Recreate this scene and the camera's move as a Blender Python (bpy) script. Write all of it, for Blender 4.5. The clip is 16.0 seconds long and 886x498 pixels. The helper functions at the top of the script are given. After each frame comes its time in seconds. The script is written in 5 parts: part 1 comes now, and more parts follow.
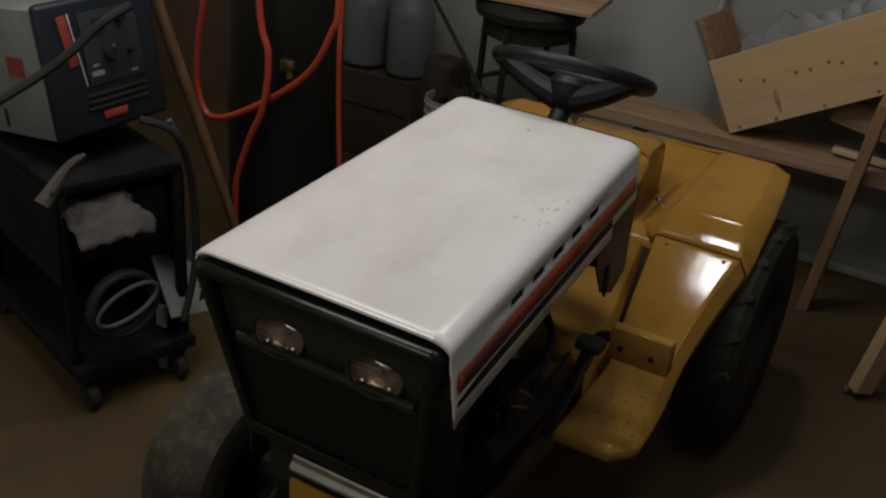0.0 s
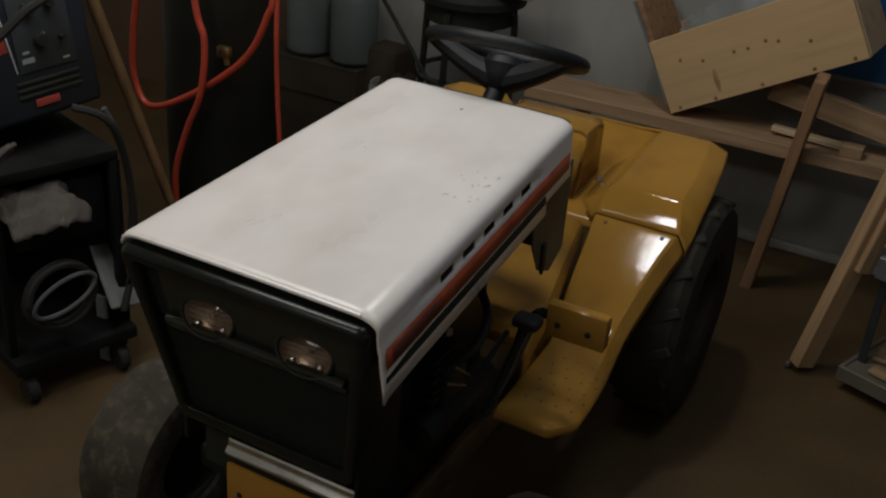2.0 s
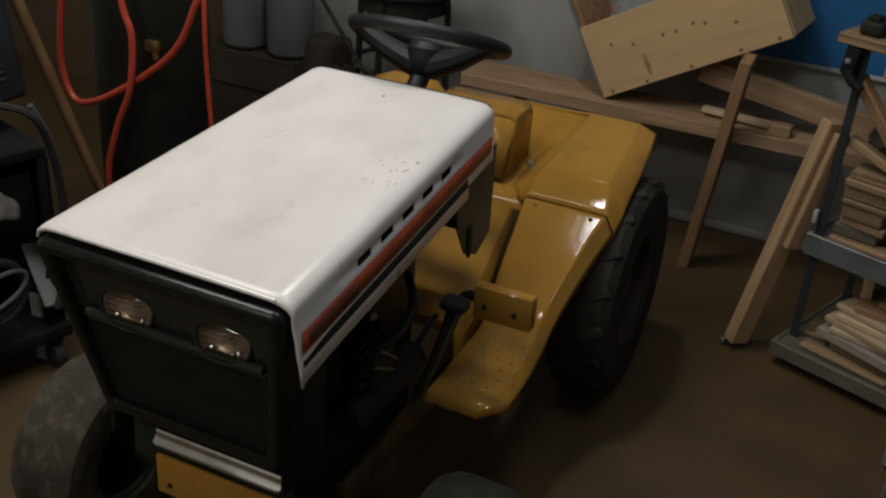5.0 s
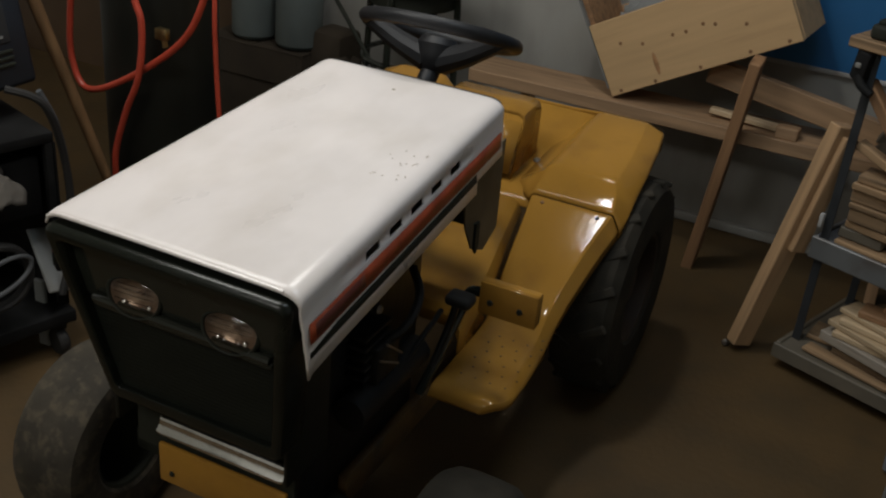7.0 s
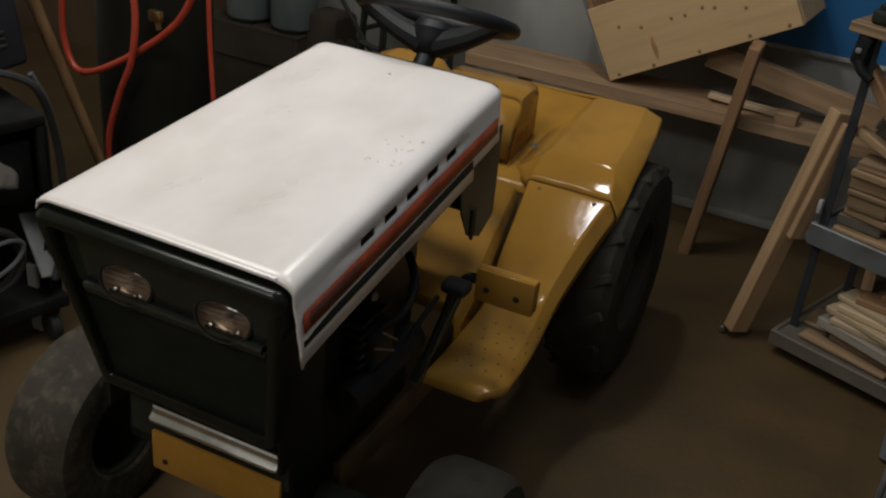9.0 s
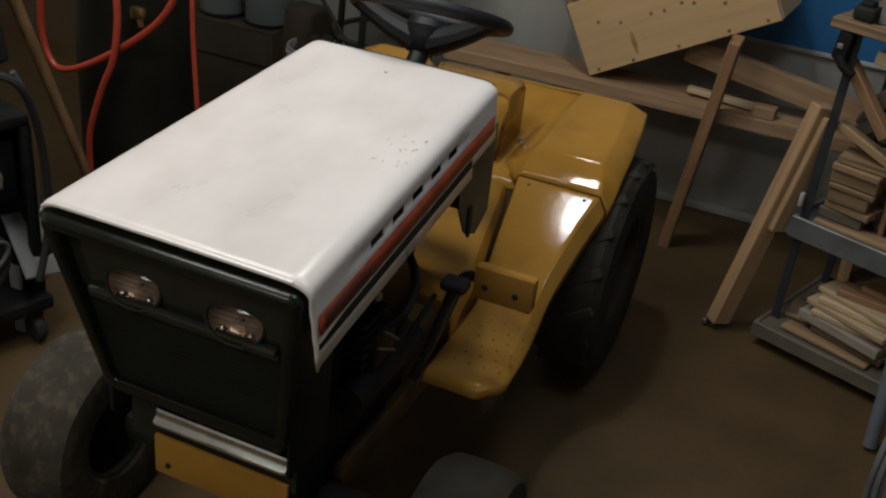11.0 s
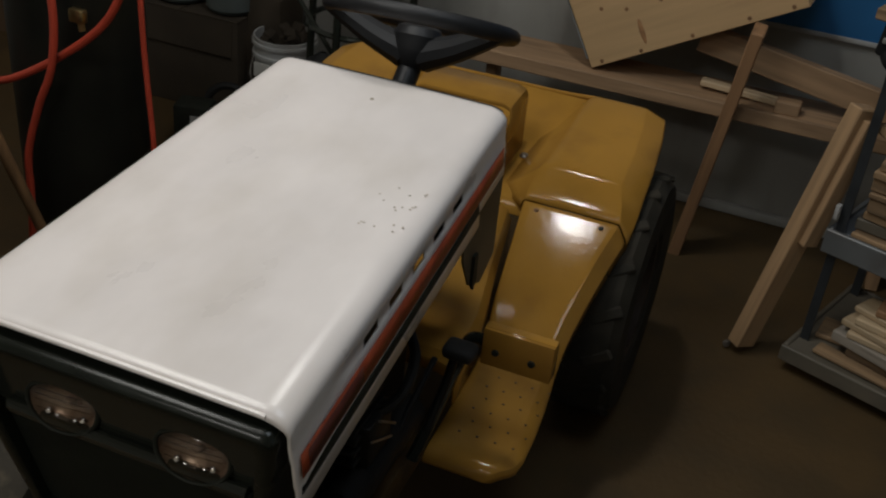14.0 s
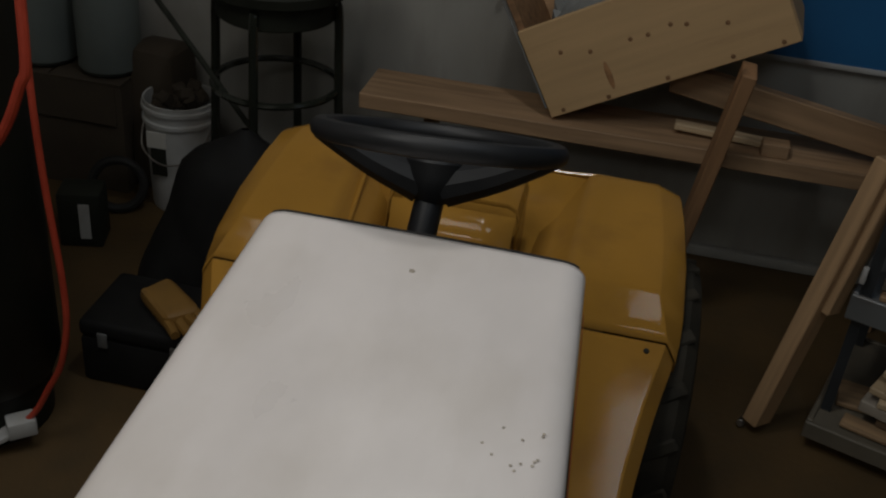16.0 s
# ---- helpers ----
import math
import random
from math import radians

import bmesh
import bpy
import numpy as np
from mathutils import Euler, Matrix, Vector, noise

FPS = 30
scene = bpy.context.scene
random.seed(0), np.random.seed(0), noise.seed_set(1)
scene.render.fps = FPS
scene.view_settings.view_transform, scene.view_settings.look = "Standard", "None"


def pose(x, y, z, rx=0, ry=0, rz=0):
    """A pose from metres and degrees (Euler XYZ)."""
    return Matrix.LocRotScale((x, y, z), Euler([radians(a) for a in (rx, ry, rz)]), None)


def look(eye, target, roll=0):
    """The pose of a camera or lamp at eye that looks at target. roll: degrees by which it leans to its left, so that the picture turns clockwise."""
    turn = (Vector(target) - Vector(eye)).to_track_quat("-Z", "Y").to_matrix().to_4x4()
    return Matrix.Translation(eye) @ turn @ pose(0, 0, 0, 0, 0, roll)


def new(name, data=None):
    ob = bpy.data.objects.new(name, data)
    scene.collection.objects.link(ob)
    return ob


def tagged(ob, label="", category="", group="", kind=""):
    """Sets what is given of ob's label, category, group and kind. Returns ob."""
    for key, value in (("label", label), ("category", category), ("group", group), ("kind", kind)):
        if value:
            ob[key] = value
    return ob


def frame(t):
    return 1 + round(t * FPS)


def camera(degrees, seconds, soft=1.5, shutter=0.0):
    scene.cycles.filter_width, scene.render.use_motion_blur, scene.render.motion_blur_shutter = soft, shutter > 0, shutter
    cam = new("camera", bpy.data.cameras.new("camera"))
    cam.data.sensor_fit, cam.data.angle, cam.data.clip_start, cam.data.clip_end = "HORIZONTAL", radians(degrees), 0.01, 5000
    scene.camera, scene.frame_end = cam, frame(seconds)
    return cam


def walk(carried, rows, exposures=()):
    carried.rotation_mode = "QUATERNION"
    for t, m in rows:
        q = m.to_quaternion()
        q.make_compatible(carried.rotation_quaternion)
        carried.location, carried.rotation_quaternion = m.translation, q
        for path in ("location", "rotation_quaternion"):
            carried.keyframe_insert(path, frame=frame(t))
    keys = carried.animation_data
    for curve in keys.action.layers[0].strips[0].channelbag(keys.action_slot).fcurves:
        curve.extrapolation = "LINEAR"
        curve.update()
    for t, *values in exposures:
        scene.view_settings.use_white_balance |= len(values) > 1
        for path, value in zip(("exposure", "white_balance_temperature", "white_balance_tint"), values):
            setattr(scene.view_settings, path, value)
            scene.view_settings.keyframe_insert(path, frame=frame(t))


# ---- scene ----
cam = camera(45.5, 16.0, soft=2.2)
PATH = [
    (0, (0.817, -1.114, 1.69), (-0.03, 0.453, 0.78), 5.1),
    (0.5, (0.813, -1.114, 1.685), (-0.034, 0.45, 0.769), 5.0),
    (1, (0.822, -1.123, 1.681), (-0.022, 0.429, 0.744), 5.3),
    (1.5, (0.841, -1.114, 1.68), (0.008, 0.448, 0.75), 5.1),
    (2, (0.868, -1.096, 1.67), (0.088, 0.502, 0.754), 4.9),
    (2.5, (0.884, -1.096, 1.667), (0.107, 0.492, 0.732), 4.5),
    (3, (0.913, -1.093, 1.67), (0.179, 0.519, 0.74), 4.4),
    (3.5, (0.927, -1.089, 1.668), (0.206, 0.526, 0.734), 4.8),
    (4, (0.944, -1.087, 1.672), (0.232, 0.539, 0.751), 4.2),
    (6.5, (0.935, -1.089, 1.668), (0.227, 0.535, 0.74), 5.0),
    (7, (0.931, -1.092, 1.668), (0.222, 0.53, 0.738), 5.6),
    (7.5, (0.929, -1.086, 1.668), (0.238, 0.534, 0.721), 5.6),
    (8, (0.926, -1.077, 1.667), (0.23, 0.541, 0.72), 5.8),
    (8.5, (0.924, -1.07, 1.664), (0.228, 0.542, 0.708), 5.9),
    (11, (0.845, -1.102, 1.67), (0.228, 0.538, 0.705), 6.6),
    (11.5, (0.748, -1.115, 1.671), (0.249, 0.562, 0.701), 8.3),
    (12, (0.692, -1.135, 1.684), (0.242, 0.561, 0.723), 9.7),
    (12.5, (0.667, -1.117, 1.679), (0.176, 0.562, 0.711), 9.2),
    (13, (0.668, -1.035, 1.661), (0.145, 0.613, 0.655), 7.8),
    (13.5, (0.676, -0.86, 1.647), (0.133, 0.763, 0.613), 6.8),
    (14, (0.652, -0.764, 1.648), (0.1, 0.86, 0.619), 6.3),
    (14.5, (0.542, -0.728, 1.659), (0.125, 0.961, 0.673), 7.9),
    (15, (0.363, -0.713, 1.672), (0.061, 0.998, 0.682), 7.7),
    (15.5, (0.274, -0.605, 1.673), (-0.003, 1.102, 0.668), 7.0),
    (16, (0.205, -0.359, 1.66), (-0.067, 1.325, 0.616), 5.7),
]
EXPOSURES = [(0.0, -0.33), (1.5, -0.31), (2.5, -0.22), (3.5, -0.03), (7.0, 0.14), (11.0, 0.19), (12.5, 0.03), (13.25, -0.1), (14.0, -0.19), (14.5, -0.36), (15.0, -0.57), (16.0, -0.85)]
walk(cam, [(t, look(eye, target, roll)) for t, eye, target, roll in PATH], EXPOSURES)

# ---- world and light ----
world = bpy.data.worlds.new("world")
scene.world = world
world.use_nodes = True
world.node_tree.nodes["Background"].inputs[0].default_value = (0.30, 0.34, 0.42, 1)
world.node_tree.nodes["Background"].inputs[1].default_value = 0.04


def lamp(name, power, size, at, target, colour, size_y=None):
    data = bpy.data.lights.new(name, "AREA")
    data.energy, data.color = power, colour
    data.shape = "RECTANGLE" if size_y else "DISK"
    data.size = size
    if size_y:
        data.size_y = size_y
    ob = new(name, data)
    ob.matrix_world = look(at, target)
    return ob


lamp("ceiling_lamp_light", 7.4, 0.13, (-0.080, 1.25, 2.62), (-0.080, 1.25, 0), (1.0, 0.985, 0.94), 0.22)
# Added fills without a known lamp, to brighten hood, grille and front plate.
lamp("fill_light_middle", 18.5, 0.90, (-0.68, 0.30, 2.70), (-0.68, 0.30, 0), (1.0, 0.985, 0.94), 0.90)
lamp("fill_light_front", 18.0, 0.90, (-0.30, -1.80, 2.70), (-0.30, -1.80, 0), (1.0, 0.97, 0.92), 0.60)
# Added cool fills for the bluish right hood edge; no source known there.
lamp("fill_light_right", 6.5, 0.60, (0.70, 0.50, 2.70), (0.70, 0.50, 0), (0.80, 0.90, 1.0), 0.60)
lamp("fill_light_side", 1.2, 1.1, (3.18, -0.30, 1.95), (0, 0.3, 0.9), (0.74, 0.88, 1.0), 1.0)


# ---- materials ----
def mat(name, col, rough=0.5, metal=0.0, var=0.15, scale=6.0, bump=0.15, bscale=90.0, dirt=None, coat=0.0, stretch=(1, 1, 1), rand=0.0, spec=0.5):
    m = bpy.data.materials.new(name)
    m.use_nodes = True
    nt = m.node_tree
    N, L = nt.nodes, nt.links
    b = N["Principled BSDF"]
    tc, mp = N.new("ShaderNodeTexCoord"), N.new("ShaderNodeMapping")
    mp.inputs["Scale"].default_value = stretch
    L.new(tc.outputs["Object"], mp.inputs["Vector"])
    info = N.new("ShaderNodeObjectInfo")
    add = N.new("ShaderNodeVectorMath")
    add.operation = "ADD"
    mul = N.new("ShaderNodeVectorMath")
    mul.operation = "SCALE"
    mul.inputs[0].default_value = (7.3, 3.1, 5.7)
    L.new(info.outputs["Random"], mul.inputs["Scale"])
    L.new(mp.outputs[0], add.inputs[0])
    L.new(mul.outputs[0], add.inputs[1])
    vec = add.outputs[0]
    n1, n2 = N.new("ShaderNodeTexNoise"), N.new("ShaderNodeTexNoise")
    n1.inputs["Scale"].default_value, n1.inputs["Detail"].default_value = scale, 6
    n2.inputs["Scale"].default_value, n2.inputs["Detail"].default_value = bscale, 4
    L.new(vec, n1.inputs["Vector"])
    L.new(vec, n2.inputs["Vector"])
    ramp = N.new("ShaderNodeValToRGB")
    ramp.color_ramp.elements[0].position, ramp.color_ramp.elements[1].position = 0.3, 0.7
    ramp.color_ramp.elements[0].color = (*[c * (1 - var) for c in col], 1)
    ramp.color_ramp.elements[1].color = (*[min(1, c * (1 + var)) for c in col], 1)
    L.new(n1.outputs["Fac"], ramp.inputs["Fac"])
    out = ramp.outputs[0]
    if rand:
        hsv = N.new("ShaderNodeHueSaturation")
        mr = N.new("ShaderNodeMapRange")
        mr.inputs["To Min"].default_value, mr.inputs["To Max"].default_value = 1 - rand, 1 + rand
        L.new(info.outputs["Random"], mr.inputs["Value"])
        L.new(mr.outputs[0], hsv.inputs["Value"])
        L.new(out, hsv.inputs["Color"])
        out = hsv.outputs[0]
    if dirt:
        dcol, dscale, lo, hi, amount = dirt
        n3 = N.new("ShaderNodeTexNoise")
        n3.inputs["Scale"].default_value, n3.inputs["Detail"].default_value = dscale, 8
        L.new(vec, n3.inputs["Vector"])
        mr = N.new("ShaderNodeMapRange")
        mr.inputs["From Min"].default_value, mr.inputs["From Max"].default_value = lo, hi
        mr.inputs["To Max"].default_value = amount
        L.new(n3.outputs["Fac"], mr.inputs["Value"])
        mix = N.new("ShaderNodeMix")
        mix.data_type = "RGBA"
        L.new(mr.outputs[0], mix.inputs["Factor"])
        L.new(out, mix.inputs["A"])
        mix.inputs["B"].default_value = (*dcol, 1)
        out = mix.outputs["Result"]
    L.new(out, b.inputs["Base Color"])
    rr = N.new("ShaderNodeMapRange")
    rr.inputs["To Min"].default_value, rr.inputs["To Max"].default_value = max(0.02, rough - 0.08), min(1, rough + 0.1)
    L.new(n1.outputs["Fac"], rr.inputs["Value"])
    L.new(rr.outputs[0], b.inputs["Roughness"])
    b.inputs["Metallic"].default_value = metal
    b.inputs["Specular IOR Level"].default_value = spec
    b.inputs["Coat Weight"].default_value = coat
    b.inputs["Coat Roughness"].default_value = 0.12
    if bump:
        bp = N.new("ShaderNodeBump")
        bp.inputs["Strength"].default_value, bp.inputs["Distance"].default_value = bump, 0.002
        L.new(n2.outputs["Fac"], bp.inputs["Height"])
        L.new(bp.outputs[0], b.inputs["Normal"])
    return m


WHITE = mat("white_paint", (0.79, 0.735, 0.705), 0.29, 0, 0.05, 7, 0.04, 60, ((0.50, 0.44, 0.36), 5.0, 0.47, 0.74, 0.34), stretch=(1.5, 0.8, 1.1), spec=0.75)
YELLOW = mat("yellow_paint", (0.385, 0.196, 0.034), 0.055, 0, 0.09, 5, 0.15, 40, ((0.17, 0.085, 0.025), 7, 0.50, 0.78, 0.60), spec=0.23)
YELLOW_DULL = mat("dusty_yellow_paint", (0.25, 0.135, 0.034), 0.45, 0, 0.12, 9, 0.15, 70, ((0.13, 0.08, 0.035), 14, 0.52, 0.72, 0.7))
# Dirty yellow darkened for the shade under the hood; also the grip dimples.
YELLOW_SHADED_DIRTY = mat("shaded_dirty_yellow", (0.12, 0.066, 0.020), 0.55, 0, 0.3, 9, 0.2, 70, ((0.03, 0.022, 0.014), 11, 0.42, 0.66, 0.85))
BLACK = mat("black_paint", (0.018, 0.0205, 0.016), 0.11, 0, 0.2, 8, 0.06, 80)
SHELLBLACK = mat("worn_black_enamel", (0.0095, 0.0115, 0.0085), 0.24, 0, 0.25, 10, 0.1, 80, spec=0.30)
BLACK_DULL = mat("dull_black", (0.021, 0.023, 0.017), 0.65, 0, 0.25, 12, 0.3, 90, spec=0.22)
GRILLE = mat("dark_grille_enamel", (0.0095, 0.0115, 0.0085), 0.55, 0, 0.25, 12, 0.3, 90, spec=0.2)
ENGINE = mat("oily_engine_black", (0.013, 0.0125, 0.012), 0.40, 0.1, 0.4, 14, 0.4, 60, spec=0.22)
ORANGE = mat("orange_stripe", (0.33, 0.058, 0.019), 0.45, 0, 0.30, 30, 0.05, 80)
MAROON = mat("dark_red_print", (0.105, 0.024, 0.014), 0.45, 0, 0.3, 40, 0.05, 80)
CHROME = mat("dull_chrome", (0.72, 0.72, 0.71), 0.20, 1.0, 0.15, 20, 0.05, 90, ((0.10, 0.085, 0.07), 25, 0.54, 0.78, 0.4))
RUBBER = mat("black_rubber", (0.025, 0.024, 0.023), 0.62, 0, 0.25, 10, 0.4, 60, spec=0.22)
TYRE_DUSTY = mat("dusty_tyre_rubber", (0.038, 0.032, 0.022), 0.85, 0, 0.40, 16, 0.9, 40, ((0.100, 0.080, 0.052), 42, 0.50, 0.66, 0.6))
TYRE = mat("tyre_rubber", (0.029, 0.026, 0.020), 0.75, 0, 0.3, 14, 0.6, 60, ((0.062, 0.049, 0.034), 9, 0.5, 0.75, 0.5), spec=0.15)
FLOOR = mat("worn_concrete_floor", (0.079, 0.046, 0.0145), 0.66, 0, 0.16, 3.0, 0.6, 60, ((0.053, 0.034, 0.013), 7.0, 0.42, 0.66, 0.6))
WALL = mat("painted_block_wall", (0.33, 0.325, 0.30), 0.75, 0, 0.14, 2.5, 0.35, 45, ((0.17, 0.15, 0.125), 3.2, 0.44, 0.70, 0.70), stretch=(1.3, 1.3, 0.45))
# Unseen walls and ceiling, kept pale so bounced light lifts the dark parts.
WALL_BOUNCE = mat("unseen_wall_bounce", (0.72, 0.72, 0.66), 0.8, 0, 0.06, 2.0, 0.2, 45)
CEIL = mat("unseen_ceiling_bounce", (0.74, 0.72, 0.66), 0.8, 0, 0.15, 3, 0.3, 40)
BLUE = mat("blue_painted_panel", (0.018, 0.13, 0.32), 0.5, 0, 0.12, 3, 0.1, 50)
PINE = mat("pine_board", (0.60, 0.395, 0.20), 0.62, 0, 0.08, 4.0, 0.25, 40, ((0.34, 0.20, 0.095), 2.4, 0.55, 0.76, 0.5), stretch=(0.6, 9, 9), rand=0.10)
PINE_OLD = mat("weathered_board", (0.39, 0.245, 0.135), 0.72, 0, 0.24, 5.0, 0.4, 45, ((0.13, 0.08, 0.045), 3.0, 0.52, 0.72, 0.6), stretch=(0.6, 9, 9), rand=0.22)
PINE_PALE = mat("pale_offcut", (0.56, 0.42, 0.26), 0.68, 0, 0.2, 5.0, 0.35, 45, ((0.28, 0.17, 0.09), 3.0, 0.56, 0.72, 0.5), stretch=(0.6, 9, 9), rand=0.2)
GREYMETAL = mat("grey_metal", (0.16, 0.168, 0.170), 0.45, 0.3, 0.15, 6, 0.12, 70, ((0.10, 0.075, 0.06), 8, 0.52, 0.72, 0.6))
GREYPLASTIC = mat("grey_plastic", (0.145, 0.165, 0.19), 0.42, 0, 0.12, 9, 0.1, 80)
PALEPLASTIC = mat("pale_plastic", (0.44, 0.445, 0.44), 0.45, 0, 0.08, 8, 0.06, 60, ((0.26, 0.22, 0.18), 6, 0.5, 0.72, 0.6))
HOSE = mat("orange_hose_rubber", (0.44, 0.055, 0.028), 0.42, 0, 0.12, 25, 0.05, 90)
TANKBLACK = mat("satin_black_tank", (0.013, 0.0135, 0.0105), 0.45, 0, 0.3, 5, 0.1, 60, spec=0.22)
BRASS = mat("brass", (0.45, 0.34, 0.16), 0.35, 1.0, 0.2, 20, 0.1, 80)
NAVY = mat("dark_blue_case", (0.009, 0.013, 0.019), 0.45, 0, 0.2, 8, 0.1, 70)
PANELGREY = mat("dark_panel_face", (0.024, 0.027, 0.030), 0.5, 0, 0.25, 15, 0.1, 70)
LIGHTGREY = mat("light_grey_sheet", (0.55, 0.54, 0.51), 0.55, 0, 0.10, 6, 0.1, 60, ((0.2, 0.17, 0.14), 5, 0.55, 0.75, 0.5))
RED = mat("red_print", (0.30, 0.045, 0.03), 0.5, 0, 0.1, 12, 0.05, 60)
CLOTH = mat("grey_cloth", (0.088, 0.078, 0.066), 0.9, 0, 0.25, 12, 0.6, 120)
JUG = mat("cloudy_jug_plastic", (0.12, 0.14, 0.135), 0.5, 0, 0.12, 6, 0.1, 60)
STEEL = mat("bare_steel", (0.42, 0.40, 0.38), 0.35, 1.0, 0.2, 30, 0.1, 90)
DARKHOLE = mat("dark_stain", (0.23, 0.12, 0.055), 0.8, 0, 0.3, 30, 0.2, 80)
SPOTS = mat("chipped_spot", (0.46, 0.40, 0.33), 0.7, 0, 0.3, 60, 0.2, 80)
BROWNCARD = mat("brown_cardboard", (0.050, 0.037, 0.024), 0.85, 0, 0.2, 8, 0.3, 80)
LENS = bpy.data.materials.new("headlight_glass")
LENS.use_nodes = True
_n, _l = LENS.node_tree.nodes, LENS.node_tree.links
_mix, _clear, _gloss, _fr = _n.new("ShaderNodeMixShader"), _n.new("ShaderNodeBsdfTransparent"), _n.new("ShaderNodeBsdfGlossy"), _n.new("ShaderNodeFresnel")
_clear.inputs[0].default_value = (0.86, 0.83, 0.78, 1)
_gloss.inputs["Roughness"].default_value = 0.06
_l.new(_fr.outputs[0], _mix.inputs[0])
_l.new(_clear.outputs[0], _mix.inputs[1])
_l.new(_gloss.outputs[0], _mix.inputs[2])
_l.new(_mix.outputs[0], _n["Material Output"].inputs[0])
REFLECTOR = mat("lamp_reflector", (0.34, 0.25, 0.185), 0.30, 0.55, 0.25, 40, 0.8, 90, ((0.20, 0.125, 0.085), 35, 0.42, 0.62, 0.8))
DARKOLIVE = mat("dark_olive_sheet", (0.115, 0.088, 0.050), 0.6, 0, 0.3, 9, 0.2, 60)
OLIVE = mat("dusty_olive_metal", (0.115, 0.100, 0.075), 0.6, 0.1, 0.2, 7, 0.2, 60, ((0.22, 0.18, 0.13), 6, 0.5, 0.75, 0.6))
# Dusty grey, also used to darken pale things that stand in shade.
DUSTY_DIM = mat("dusty_dim_grey", (0.215, 0.222, 0.218), 0.5, 0, 0.15, 8, 0.1, 60, ((0.16, 0.14, 0.11), 7, 0.5, 0.72, 0.6))
CARTBLACK = mat("sooty_black_steel", (0.011, 0.011, 0.011), 0.7, 0, 0.3, 10, 0.2, 80, spec=0.15)
KNOT = mat("pine_knot", (0.36, 0.19, 0.085), 0.7, 0, 0.3, 40, 0.2, 80)
DIMCABLE = mat("dark_grey_cable", (0.085, 0.09, 0.095), 0.5, 0, 0.25, 20, 0.1, 60)
GREYWOOD = mat("grey_weathered_wood", (0.28, 0.245, 0.20), 0.7, 0, 0.2, 5.0, 0.35, 45, ((0.14, 0.11, 0.085), 9.0, 0.52, 0.72, 0.6), stretch=(0.6, 9, 9))
HARDBOARD = mat("brown_hardboard", (0.115, 0.072, 0.042), 0.6, 0, 0.2, 3, 0.1, 60)
GLINT = mat("sparkle_mirror", (0.95, 0.95, 0.98), 0.20, 1.0, 0.05, 30, 0)
FRESH = mat("fresh_cut_pine", (0.43, 0.32, 0.195), 0.65, 0, 0.14, 5.0, 0.3, 45, stretch=(0.6, 9, 9), rand=0.1)
SCRAP = mat("dusty_scrap_lumber", (0.265, 0.170, 0.090), 0.75, 0, 0.28, 5.0, 0.4, 45, ((0.07, 0.045, 0.026), 4.0, 0.48, 0.70, 0.7), stretch=(0.6, 9, 9), rand=0.48)
SCRAP_WARM = mat("reddish_scrap_lumber", (0.30, 0.165, 0.080), 0.7, 0, 0.25, 5.0, 0.4, 45, ((0.10, 0.055, 0.03), 4.0, 0.5, 0.72, 0.6), stretch=(0.6, 9, 9), rand=0.25)
POLEWOOD = mat("old_varnished_wood", (0.17, 0.095, 0.042), 0.55, 0, 0.3, 6, 0.2, 60, stretch=(6, 6, 0.8))
POSTWOOD = mat("yellowed_sawn_timber", (0.39, 0.245, 0.128), 0.66, 0, 0.2, 5.0, 0.4, 45, ((0.20, 0.11, 0.055), 3.0, 0.54, 0.72, 0.6), stretch=(0.6, 9, 9), rand=0.05)
RUST = mat("rusty_rim_paint", (0.035, 0.021, 0.013), 0.7, 0.1, 0.35, 12, 0.4, 60)
GRIP = mat("matt_black_plastic", (0.013, 0.0135, 0.015), 0.48, 0, 0.2, 10, 0.15, 80, spec=0.35)


# ---- mesh helpers ----
def finish(bm, smooth=30):
    bmesh.ops.recalc_face_normals(bm, faces=bm.faces)
    lim = radians(smooth)
    for f in bm.faces:
        f.smooth = True
    for e in bm.edges:
        if len(e.link_faces) == 2 and e.calc_face_angle(0) > lim:
            e.smooth = False


def part(name, bm, material, parent=None, label="", at=None, solid=0.0):
    finish(bm)
    me = bpy.data.meshes.new(name)
    bm.to_mesh(me)
    bm.free()
    me.materials.append(material)
    ob = new(name, me)
    if parent:
        ob.parent = parent
    if at is not None:
        ob.matrix_basis = at
    if label:
        tagged(ob, label)
    if solid:
        s = ob.modifiers.new("thickness", "SOLIDIFY")
        s.thickness, s.offset = solid, 0
    return ob


def thing(name, label, category, at=None, group="", kind=""):
    ob = new(name)
    ob.empty_display_size = 0.1
    if at is not None:
        ob.matrix_basis = at
    return tagged(ob, label, category, group, kind)


def box(bm, x0, x1, y0, y1, z0, z1, bevel=0.0, seg=2, m=None):
    r = bmesh.ops.create_cube(bm, size=1.0)
    vs = r["verts"]
    for v in vs:
        v.co = Vector(((x0 + x1) / 2 + v.co.x * (x1 - x0), (y0 + y1) / 2 + v.co.y * (y1 - y0), (z0 + z1) / 2 + v.co.z * (z1 - z0)))
    if bevel:
        es = list({e for v in vs for e in v.link_edges})
        r2 = bmesh.ops.bevel(bm, geom=es, offset=bevel, segments=seg, affect="EDGES", profile=0.5)
        vs = list({v for f in r2["faces"] for v in f.verts} | {v for v in vs if v.is_valid})
    if m is not None:
        bmesh.ops.transform(bm, matrix=m, verts=vs)
    return bm


def boxbm(*a, **k):
    return box(bmesh.new(), *a, **k)


